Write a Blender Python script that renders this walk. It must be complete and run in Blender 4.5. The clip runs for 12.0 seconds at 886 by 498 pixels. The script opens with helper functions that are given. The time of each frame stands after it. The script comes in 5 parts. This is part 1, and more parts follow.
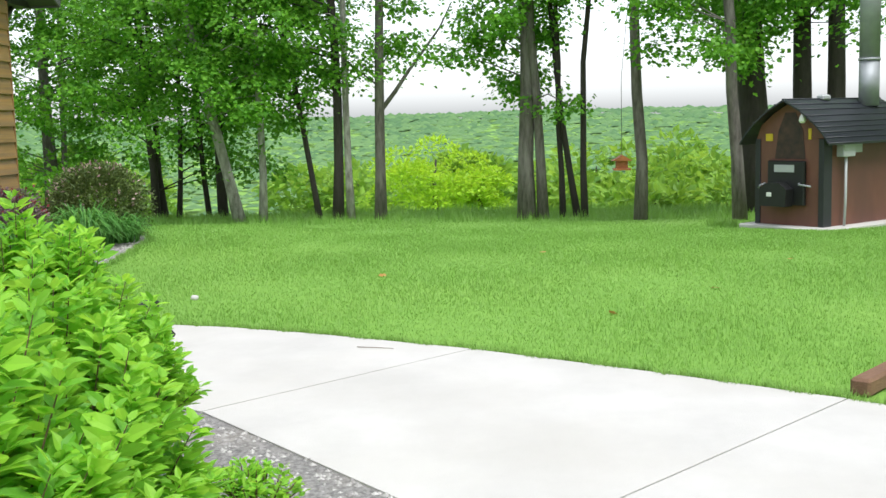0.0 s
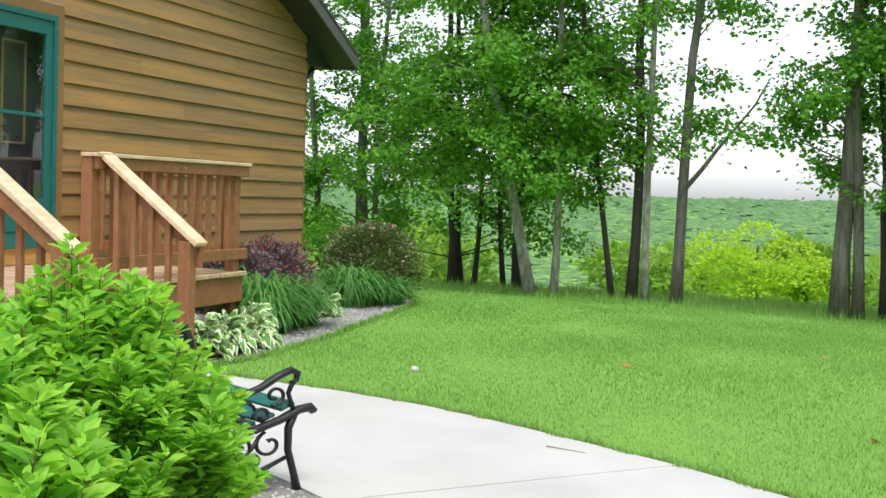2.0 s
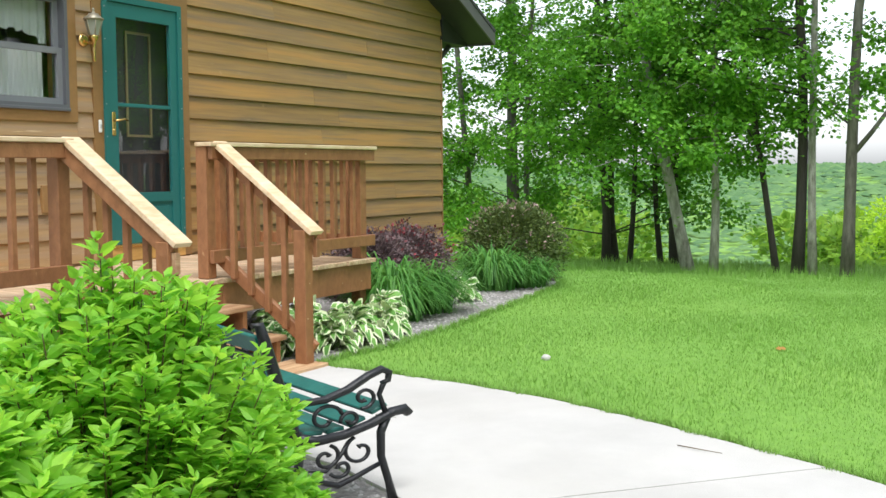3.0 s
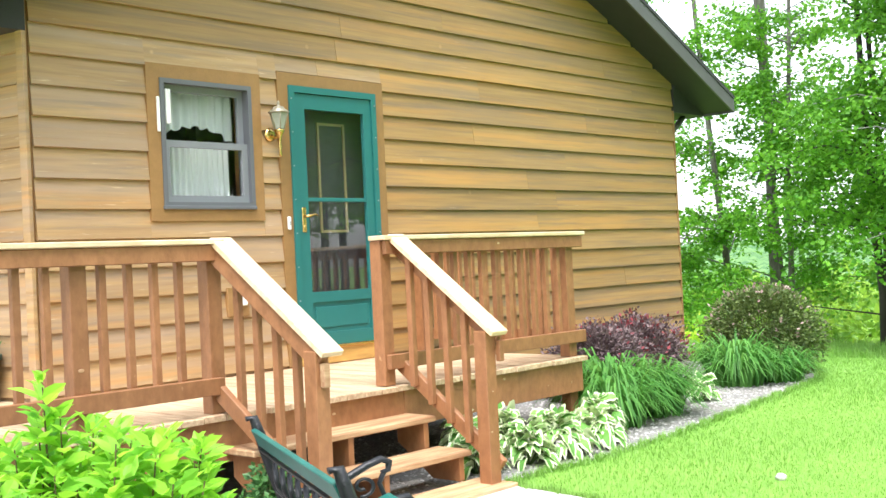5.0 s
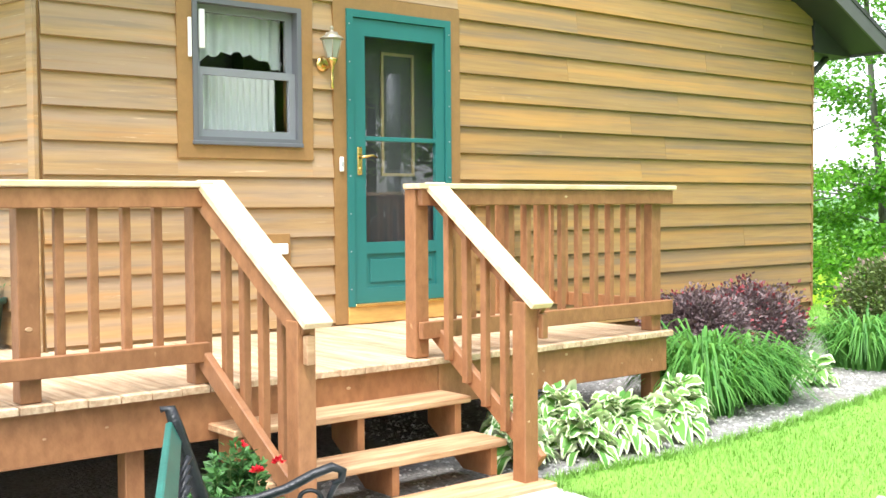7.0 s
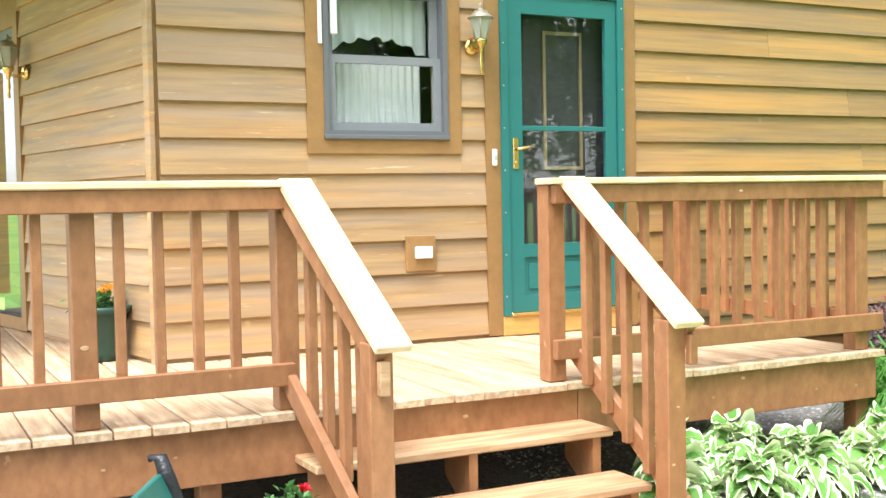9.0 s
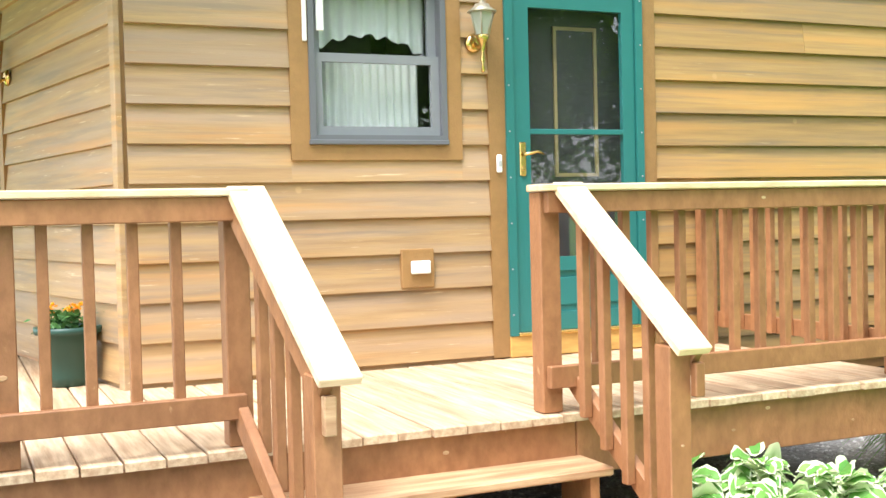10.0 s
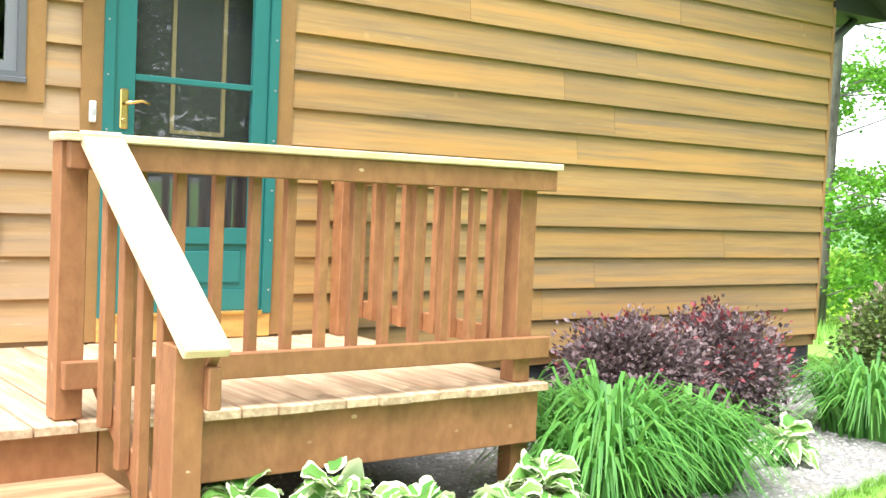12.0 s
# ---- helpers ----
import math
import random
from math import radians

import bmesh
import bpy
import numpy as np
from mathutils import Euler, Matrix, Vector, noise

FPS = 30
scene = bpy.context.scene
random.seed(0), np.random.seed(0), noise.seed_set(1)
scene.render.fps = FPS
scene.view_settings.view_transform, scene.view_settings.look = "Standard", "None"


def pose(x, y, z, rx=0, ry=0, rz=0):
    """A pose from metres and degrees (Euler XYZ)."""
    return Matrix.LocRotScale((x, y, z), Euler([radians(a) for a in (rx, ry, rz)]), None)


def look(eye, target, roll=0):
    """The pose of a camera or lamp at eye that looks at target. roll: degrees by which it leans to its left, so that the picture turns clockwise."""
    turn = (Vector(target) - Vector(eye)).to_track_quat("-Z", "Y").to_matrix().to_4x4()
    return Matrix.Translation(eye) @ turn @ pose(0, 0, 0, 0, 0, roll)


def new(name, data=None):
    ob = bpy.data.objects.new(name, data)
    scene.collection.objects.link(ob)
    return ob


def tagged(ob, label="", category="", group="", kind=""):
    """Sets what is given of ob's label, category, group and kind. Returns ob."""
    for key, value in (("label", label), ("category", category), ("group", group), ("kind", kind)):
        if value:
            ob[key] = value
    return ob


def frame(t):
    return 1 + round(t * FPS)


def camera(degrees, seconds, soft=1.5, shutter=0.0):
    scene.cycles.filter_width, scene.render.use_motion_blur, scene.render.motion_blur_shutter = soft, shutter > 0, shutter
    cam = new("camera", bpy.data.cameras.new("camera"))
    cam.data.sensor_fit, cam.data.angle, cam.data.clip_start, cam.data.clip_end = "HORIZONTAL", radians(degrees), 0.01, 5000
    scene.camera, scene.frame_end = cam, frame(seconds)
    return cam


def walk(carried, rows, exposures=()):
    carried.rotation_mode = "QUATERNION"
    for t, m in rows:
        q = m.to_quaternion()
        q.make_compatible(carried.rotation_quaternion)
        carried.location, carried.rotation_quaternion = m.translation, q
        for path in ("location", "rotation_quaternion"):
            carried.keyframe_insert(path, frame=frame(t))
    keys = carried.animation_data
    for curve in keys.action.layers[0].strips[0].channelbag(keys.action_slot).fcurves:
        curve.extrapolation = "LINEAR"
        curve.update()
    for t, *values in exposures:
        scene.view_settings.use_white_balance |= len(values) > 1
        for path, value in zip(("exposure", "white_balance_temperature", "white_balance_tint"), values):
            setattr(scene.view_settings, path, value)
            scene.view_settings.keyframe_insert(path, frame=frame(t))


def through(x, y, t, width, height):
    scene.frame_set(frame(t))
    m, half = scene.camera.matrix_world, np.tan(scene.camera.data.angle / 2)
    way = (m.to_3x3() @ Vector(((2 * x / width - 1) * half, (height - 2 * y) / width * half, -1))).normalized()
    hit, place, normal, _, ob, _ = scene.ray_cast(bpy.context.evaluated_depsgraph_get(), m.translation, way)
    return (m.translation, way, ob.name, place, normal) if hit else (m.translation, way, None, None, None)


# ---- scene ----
cam = camera(43.3, 12.0)
EXPOSURE = [(0, 0.48, 6200, 10), (1.0, 0.38, 6200, 10), (3.0, 0.50, 6200, 10), (3.7, 0.70, 6200, 10), (5.3, 1.50, 6200, 10), (9.0, 1.60, 6200, 10), (11.0, 1.60, 6200, 10), (12.0, 1.72, 6200, 10)]
PATH = [
    (0, (-7.965, -6.026, 1.329), (-5.981, -5.916, 1.097), -1.4),
    (0.5, (-7.725, -6.207, 1.305), (-5.76, -5.862, 1.166), -1.1),
    (1, (-7.489, -6.4, 1.286), (-5.551, -5.919, 1.16), -0.7),
    (1.5, (-7.313, -6.528, 1.276), (-5.392, -5.999, 1.108), 0.6),
    (2, (-7.076, -6.575, 1.284), (-5.201, -5.888, 1.185), 2.0),
    (2.5, (-6.801, -6.623, 1.281), (-4.979, -5.809, 1.152), 1.9),
    (3, (-6.533, -6.644, 1.286), (-4.782, -5.688, 1.145), -0.4),
    (3.5, (-6.273, -6.585, 1.32), (-4.588, -5.508, 1.27), -0.1),
    (3.7, (-6.156, -6.558, 1.291), (-4.498, -5.441, 1.247), -1.2),
    (5.3, (-5.267, -6.53, 1.332), (-3.822, -5.147, 1.351), -1.8),
    (5.5, (-5.12, -6.451, 1.361), (-3.664, -5.081, 1.36), -0.0),
    (6, (-4.852, -6.545, 1.321), (-3.447, -5.121, 1.296), 0.1),
    (6.5, (-4.593, -6.444, 1.358), (-3.175, -5.033, 1.338), 1.2),
    (7, (-4.311, -6.267, 1.369), (-3.041, -4.724, 1.291), -0.4),
    (7.2, (-4.216, -6.308, 1.364), (-3.063, -4.675, 1.317), -1.1),
    (8.8, (-3.474, -5.974, 1.38), (-2.556, -4.197, 1.336), -1.0),
    (9, (-3.373, -5.926, 1.384), (-2.477, -4.139, 1.301), -1.1),
    (9.5, (-3.13, -5.709, 1.376), (-2.249, -3.918, 1.254), -0.8),
    (10, (-2.865, -5.579, 1.37), (-2.056, -3.75, 1.31), -1.4),
    (10.5, (-2.598, -5.473, 1.368), (-1.796, -3.64, 1.346), -0.7),
    (11, (-2.32, -5.325, 1.354), (-1.407, -3.547, 1.436), 0.6),
    (11.5, (-2.078, -5.282, 1.347), (-0.987, -3.606, 1.337), 2.7),
    (12, (-1.805, -5.216, 1.343), (-0.624, -3.605, 1.243), 2.5),
]
walk(cam, [(t, look(eye, target, roll)) for t, eye, target, roll in PATH], EXPOSURE)

# ---- light: bright overcast ----
world = bpy.data.worlds.new("sky")
scene.world = world
world.use_nodes = True
wn = world.node_tree.nodes
sky = wn.new("ShaderNodeTexSky")
sky.sky_type = "NISHITA"
sky.sun_disc = False
sky.sun_elevation, sky.sun_rotation = radians(65), radians(230)
sky.air_density, sky.dust_density, sky.ozone_density = 1.0, 1.5, 1.0
pale = wn.new("ShaderNodeHueSaturation")
pale.inputs["Saturation"].default_value, pale.inputs["Value"].default_value = 0.22, 1.5
world.node_tree.links.new(sky.outputs[0], pale.inputs["Color"])
world.node_tree.links.new(pale.outputs[0], wn["Background"].inputs[0])
wn["Background"].inputs[1].default_value = 0.15
sun = bpy.data.lights.new("sun", "SUN")
sun.energy, sun.angle, sun.color = 2.0, radians(22), (1.0, 0.96, 0.9)
sun_ob = new("sun", sun)
sun_ob.matrix_world = look((0, 0, 30), (11, 9, 0))


# ---- materials ----
def material(name, base, rough=0.6, metal=0.0, dark=None, scale=6.0, stretch=(1, 1, 1), bump=0.0, bump_scale=60.0,
             each=0.0, detail=0.5, stain=None, stain_scale=1.3, stain_amount=0.5, spec=0.5, coords="Object", knots=None, wear=()):
    """base colour varied towards dark by noise at two scales, with bump; each: brightness change from piece to piece."""
    m = bpy.data.materials.new(name)
    m.use_nodes = True
    n, l = m.node_tree.nodes, m.node_tree.links
    b = n["Principled BSDF"]
    b.inputs["Roughness"].default_value, b.inputs["Metallic"].default_value = rough, metal
    b.inputs["Specular IOR Level"].default_value = spec
    tc = n.new("ShaderNodeTexCoord")
    mp = n.new("ShaderNodeMapping")
    mp.inputs["Scale"].default_value = stretch
    l.new(tc.outputs[coords], mp.inputs[0])
    info = n.new("ShaderNodeObjectInfo")
    if each:
        shift = n.new("ShaderNodeMath")
        shift.operation = "MULTIPLY"
        shift.inputs[1].default_value = 37.0
        l.new(info.outputs["Random"], shift.inputs[0])
        comb = n.new("ShaderNodeCombineXYZ")
        l.new(shift.outputs[0], comb.inputs[0])
        l.new(shift.outputs[0], comb.inputs[2])
        l.new(comb.outputs[0], mp.inputs[1])
    fine = n.new("ShaderNodeTexNoise")
    fine.inputs["Scale"].default_value, fine.inputs["Detail"].default_value, fine.inputs["Roughness"].default_value = scale, 10, 0.64
    l.new(mp.outputs[0], fine.inputs[0])
    ramp = n.new("ShaderNodeMapRange")
    ramp.inputs[1].default_value, ramp.inputs[2].default_value = 0.35, 0.65
    l.new(fine.outputs[0], ramp.inputs[0])
    mix = n.new("ShaderNodeMix")
    mix.data_type = "RGBA"
    dark = dark or [c * (1 - detail * 0.6) for c in base]
    mix.inputs[6].default_value, mix.inputs[7].default_value = (*dark, 1), (*base, 1)
    l.new(ramp.outputs[0], mix.inputs[0])
    out = mix.outputs[2]
    if stain:
        big = n.new("ShaderNodeTexNoise")
        big.inputs["Scale"].default_value, big.inputs["Detail"].default_value = stain_scale, 3
        l.new(mp.outputs[0], big.inputs[0])
        r2 = n.new("ShaderNodeMapRange")
        r2.inputs[1].default_value, r2.inputs[2].default_value = 0.45, 0.7
        r2.inputs[4].default_value = stain_amount
        l.new(big.outputs[0], r2.inputs[0])
        mx = n.new("ShaderNodeMix")
        mx.data_type = "RGBA"
        mx.inputs[7].default_value = (*stain, 1)
        l.new(r2.outputs[0], mx.inputs[0])
        l.new(out, mx.inputs[6])
        out = mx.outputs[2]
    for k, (colour, size, lo, hi, amount) in enumerate(wear):
        # further patches: colour, noise scale, the noise values between which they fade in, strength
        away = n.new("ShaderNodeVectorMath")
        away.inputs[1].default_value = (11.3 * (k + 1), 4.7, 7.9 * (k + 1))
        l.new(mp.outputs[0], away.inputs[0])
        wn_ = n.new("ShaderNodeTexNoise")
        wn_.inputs["Scale"].default_value, wn_.inputs["Detail"].default_value, wn_.inputs["Roughness"].default_value = size, 7, 0.62
        l.new(away.outputs[0], wn_.inputs[0])
        wr = n.new("ShaderNodeMapRange")
        wr.inputs[1].default_value, wr.inputs[2].default_value, wr.inputs[4].default_value = lo, hi, amount
        l.new(wn_.outputs[0], wr.inputs[0])
        wm = n.new("ShaderNodeMix")
        wm.data_type = "RGBA"
        wm.inputs[7].default_value = (*colour, 1)
        l.new(wr.outputs[0], wm.inputs[0])
        l.new(out, wm.inputs[6])
        out = wm.outputs[2]
    if knots:
        # sparse round knots; most cells hold none
        vo = n.new("ShaderNodeTexVoronoi")
        vo.inputs["Scale"].default_value = 3.4
        l.new(tc.outputs[coords], vo.inputs[0])
        small = n.new("ShaderNodeMapRange")
        small.inputs[1].default_value, small.inputs[2].default_value = 0.075, 0.045
        l.new(vo.outputs["Distance"], small.inputs[0])
        sep = n.new("ShaderNodeSeparateColor")
        l.new(vo.outputs["Color"], sep.inputs[0])
        rare = n.new("ShaderNodeMath")
        rare.operation = "GREATER_THAN"
        rare.inputs[1].default_value = 0.45
        l.new(sep.outputs[0], rare.inputs[0])
        both = n.new("ShaderNodeMath")
        both.operation = "MULTIPLY"
        l.new(small.outputs[0], both.inputs[0])
        l.new(rare.outputs[0], both.inputs[1])
        half = n.new("ShaderNodeMath")
        half.operation = "MULTIPLY"
        half.inputs[1].default_value = 0.55
        l.new(both.outputs[0], half.inputs[0])
        mk = n.new("ShaderNodeMix")
        mk.data_type = "RGBA"
        mk.inputs[7].default_value = (*knots, 1)
        l.new(half.outputs[0], mk.inputs[0])
        l.new(out, mk.inputs[6])
        out = mk.outputs[2]
    if each:
        hs = n.new("ShaderNodeHueSaturation")
        r3 = n.new("ShaderNodeMapRange")
        r3.inputs[3].default_value, r3.inputs[4].default_value = 1 - each, 1 + each
        l.new(info.outputs["Random"], r3.inputs[0])
        l.new(r3.outputs[0], hs.inputs["Value"])
        l.new(out, hs.inputs["Color"])
        out = hs.outputs[0]
    l.new(out, b.inputs["Base Color"])
    if bump:
        bn = n.new("ShaderNodeTexNoise")
        bn.inputs["Scale"].default_value, bn.inputs["Detail"].default_value = bump_scale, 4
        l.new(mp.outputs[0], bn.inputs[0])
        bp = n.new("ShaderNodeBump")
        bp.inputs["Strength"].default_value, bp.inputs["Distance"].default_value = bump, 0.01
        l.new(bn.outputs[0], bp.inputs["Height"])
        l.new(bp.outputs[0], b.inputs["Normal"])
    return m


def leaf_material(name, light, dark, rough=0.5, through=0.35, hue=0.02):
    """Leaves: colour varied leaf by leaf, and light passing through."""
    m = bpy.data.materials.new(name)
    m.use_nodes = True
    n, l = m.node_tree.nodes, m.node_tree.links
    b = n["Principled BSDF"]
    b.inputs["Roughness"].default_value = rough
    b.inputs["Specular IOR Level"].default_value = 0.35
    g = n.new("ShaderNodeNewGeometry")
    mix = n.new("ShaderNodeMix")
    mix.data_type = "RGBA"
    mix.inputs[6].default_value, mix.inputs[7].default_value = (*dark, 1), (*light, 1)
    l.new(g.outputs["Random Per Island"], mix.inputs[0])
    l.new(mix.outputs[2], b.inputs["Base Color"])
    t = n.new("ShaderNodeBsdfTranslucent")
    bright = n.new("ShaderNodeHueSaturation")
    bright.inputs["Hue"].default_value = 0.5 - hue
    bright.inputs["Value"].default_value = 1.5
    l.new(mix.outputs[2], bright.inputs["Color"])
    l.new(bright.outputs[0], t.inputs[0])
    ms = n.new("ShaderNodeMixShader")
    ms.inputs[0].default_value = through
    l.new(b.outputs[0], ms.inputs[1])
    l.new(t.outputs[0], ms.inputs[2])
    l.new(ms.outputs[0], n["Material Output"].inputs[0])
    return m


def glass_material(name, tint=(1, 1, 1), rough=0.0):
    m = bpy.data.materials.new(name)
    m.use_nodes = True
    b = m.node_tree.nodes["Principled BSDF"]
    b.inputs["Base Color"].default_value = (*tint, 1)
    b.inputs["Roughness"].default_value = rough
    b.inputs["Transmission Weight"].default_value = 1
    b.inputs["IOR"].default_value = 1.5
    return m


SIDING = material("cedar_siding", (0.385, 0.234, 0.082), 0.55, dark=(0.27, 0.160, 0.060), scale=2.6, stretch=(0.45, 3, 13),
                  bump=0.12, bump_scale=22, each=0.09, stain=(0.23, 0.155, 0.085), stain_scale=0.8, stain_amount=0.8, knots=(0.46, 0.28, 0.12),
                  wear=[((0.46, 0.235, 0.06), 0.9, 0.50, 0.62, 0.55), ((0.17, 0.125, 0.085), 1.5, 0.54, 0.66, 0.6), ((0.56, 0.42, 0.23), 6.0, 0.66, 0.72, 0.6)])
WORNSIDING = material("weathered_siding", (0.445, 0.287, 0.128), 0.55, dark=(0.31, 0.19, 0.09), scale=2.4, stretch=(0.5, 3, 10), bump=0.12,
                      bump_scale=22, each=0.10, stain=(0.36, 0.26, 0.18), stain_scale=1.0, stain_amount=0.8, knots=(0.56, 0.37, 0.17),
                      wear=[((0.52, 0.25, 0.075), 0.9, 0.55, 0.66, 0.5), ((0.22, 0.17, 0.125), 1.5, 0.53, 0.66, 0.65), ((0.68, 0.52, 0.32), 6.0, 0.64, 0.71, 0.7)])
TRIM = material("stained_trim", (0.31, 0.17, 0.06), 0.5, detail=0.25, scale=5, stretch=(3, 3, 3), bump=0.15, bump_scale=30, each=0.08)
REDWOOD = material("red_brown_stain", (0.335, 0.151, 0.062), 0.55, dark=(0.235, 0.102, 0.040), scale=9, stretch=(2, 2, 1.2),
                   bump=0.2, bump_scale=40, each=0.10, stain=(0.25, 0.105, 0.042), stain_scale=1.6, stain_amount=0.45,
                   wear=[((0.50, 0.30, 0.15), 7.0, 0.69, 0.74, 0.7)])
RAILTOP = material("sunworn_rail_top", (0.78, 0.62, 0.42), 0.6, dark=(0.60, 0.42, 0.24), scale=3, stretch=(1.5, 6, 6),
                   bump=0.2, bump_scale=40, each=0.06)
DECKING = material("sunworn_decking", (0.66, 0.50, 0.33), 0.6, dark=(0.40, 0.27, 0.16), scale=3.5, stretch=(12, 0.8, 12),
                   bump=0.3, bump_scale=25, each=0.14, stain=(0.36, 0.20, 0.11), stain_scale=1.6, stain_amount=0.7)
TREAD = material("worn_tread", (0.60, 0.42, 0.24), 0.55, dark=(0.36, 0.19, 0.09), scale=3, stretch=(0.8, 8, 8), bump=0.2,
                 bump_scale=30, each=0.1, stain=(0.30, 0.14, 0.07), stain_scale=2.5, stain_amount=0.6)
SILLWOOD = material("fresh_pine", (0.62, 0.36, 0.10), 0.5, scale=4, stretch=(1, 6, 6), bump=0.1)
TEAL = material("teal_paint", (0.022, 0.155, 0.145), 0.4, scale=3, detail=0.15)
BENCHGREEN = material("bench_green_paint", (0.018, 0.15, 0.125), 0.4, scale=8, detail=0.5, bump=0.1, bump_scale=40)
IRON = material("black_cast_iron", (0.012, 0.013, 0.016), 0.42, scale=30, detail=0.6, bump=0.3, bump_scale=90)
VINYL = material("grey_vinyl", (0.125, 0.13, 0.145), 0.45, scale=4, detail=0.12)
SASH = material("pale_grey_vinyl", (0.21, 0.22, 0.24), 0.45, scale=4, detail=0.12)
FASCIA = material("dark_grey_metal", (0.10, 0.10, 0.10), 0.5, scale=4, detail=0.2)
SOFFIT = material("dark_soffit", (0.035, 0.035, 0.036), 0.6, scale=4, detail=0.3)
SHINGLE = material("roof_shingle", (0.06, 0.06, 0.062), 0.9, scale=20, detail=0.8, bump=0.5)
FOUND = material("dark_foundation", (0.05, 0.052, 0.058), 0.8, scale=10, detail=0.6, bump=0.3)
BRASS = material("polished_brass", (0.75, 0.52, 0.20), 0.25, 1.0, scale=8, detail=0.2)
PEWTER = material("aged_brass", (0.40, 0.36, 0.27), 0.4, 0.4, scale=12, detail=0.5)
WHITE = material("white_plastic", (0.80, 0.80, 0.78), 0.4, scale=5, detail=0.05)
CURTAIN = material("sheer_curtain", (0.74, 0.80, 0.78), 0.9, scale=3, detail=0.08)
INSIDE = material("dim_plaster", (0.42, 0.40, 0.37), 0.9, scale=2, detail=0.15)
DARKINDOOR = material("near_black_indoor", (0.035, 0.038, 0.042), 0.45, scale=3, detail=0.2)
GOLD = material("pale_gold_trim", (0.30, 0.24, 0.13), 0.35, 0.3, scale=6, detail=0.2)
GLASS = glass_material("window_glass")
LAMPGLASS = material("frosted_lamp_glass", (0.36, 0.38, 0.33), 0.25, scale=8, detail=0.3)
CONCRETE = material("pale_concrete", (0.56, 0.545, 0.515), 0.85, scale=1.2, detail=0.25, bump=0.25, bump_scale=120,
                    stain=(0.46, 0.44, 0.40), stain_scale=0.9, stain_amount=0.5)
JOINT = material("dark_joint", (0.20, 0.19, 0.17), 0.95, scale=20, detail=0.5)
SOIL = material("gravel_bed", (0.31, 0.30, 0.285), 0.95, dark=(0.12, 0.115, 0.11), scale=45, bump=1.0, bump_scale=50,
                stain=(0.30, 0.27, 0.23), stain_scale=2, stain_amount=0.5)
PEBBLE = material("grey_gravel", (0.30, 0.295, 0.29), 0.8, scale=12, detail=0.7, bump=0.2)
BARK = material("grey_bark", (0.19, 0.172, 0.15), 0.95, dark=(0.075, 0.066, 0.056), scale=5, stretch=(3, 3, 0.7), bump=1.0,
                bump_scale=16, stain=(0.30, 0.29, 0.26), stain_scale=1.1, stain_amount=0.5)
PALEBARK = material("pale_bark", (0.50, 0.48, 0.44), 0.95, dark=(0.17, 0.155, 0.135), scale=4, stretch=(3, 3, 1), bump=0.8,
                    bump_scale=16, stain=(0.20, 0.19, 0.165), stain_scale=1.6, stain_amount=0.7)
DARKBARK = material("dark_bark", (0.055, 0.047, 0.04), 0.95, scale=6, stretch=(3, 3, 0.7), bump=1.0, bump_scale=16)
SHEDWOOD = material("rust_brown_panel", (0.17, 0.068, 0.045), 0.6, scale=3, detail=0.4, stretch=(2, 2, 0.7),
                    stain=(0.10, 0.045, 0.035), stain_scale=1.2, stain_amount=0.7)
SOOT = material("sooty_black_steel", (0.012, 0.012, 0.013), 0.55, scale=6, detail=0.5)
BLACKTRIM = material("black_corner_trim", (0.02, 0.022, 0.026), 0.5, scale=5, detail=0.3)
METALROOF = material("black_metal_roof", (0.03, 0.034, 0.042), 0.38, 0.2, scale=4, detail=0.3)
STEEL = material("galvanised_steel", (0.40, 0.42, 0.44), 0.6, 0.45, scale=5, detail=0.3)
GREYBOX = material("grey_enamel", (0.42, 0.44, 0.44), 0.5, scale=5, detail=0.2)
YELLOW = material("yellow_sticker", (0.60, 0.42, 0.02), 0.6, scale=8, detail=0.2)
TIMBER = material("landscape_timber", (0.22, 0.12, 0.07), 0.85, scale=5, stretch=(1, 5, 5), bump=0.6, bump_scale=20)
FEEDERWOOD = material("orange_cedar", (0.42, 0.14, 0.04), 0.6, scale=8, bump=0.2)
POTGREEN = material("dark_green_pot", (0.014, 0.06, 0.045), 0.45, scale=5, detail=0.2)
STEM = material("brown_stem", (0.16, 0.115, 0.05), 0.8, scale=12, bump=0.3)
GREENSTEM = material("green_stem", (0.10, 0.17, 0.04), 0.7, scale=12)

LEAF_SHRUB = leaf_material("shrub_leaf", (0.34, 0.63, 0.058), (0.15, 0.40, 0.034), through=0.44)
LEAF_MAPLE = leaf_material("maple_leaf", (0.19, 0.43, 0.038), (0.062, 0.205, 0.016), through=0.44, hue=0.008)
LEAF_FAR = leaf_material("far_leaf", (0.26, 0.44, 0.05), (0.11, 0.25, 0.028), through=0.42)
LEAF_LIME = leaf_material("lime_leaf", (0.42, 0.62, 0.04), (0.25, 0.44, 0.025), through=0.4)
LEAF_PURPLE = leaf_material("purple_leaf", (0.25, 0.175, 0.175), (0.09, 0.065, 0.072), through=0.15, hue=0.0)
LEAF_RED = leaf_material("red_tip_leaf", (0.32, 0.06, 0.07), (0.18, 0.04, 0.05), through=0.2, hue=0.0)
LEAF_SPIREA = leaf_material("spirea_leaf", (0.16, 0.22, 0.06), (0.06, 0.10, 0.028), through=0.2)
LEAF_LILY = leaf_material("daylily_leaf", (0.15, 0.36, 0.07), (0.065, 0.22, 0.04), through=0.35)
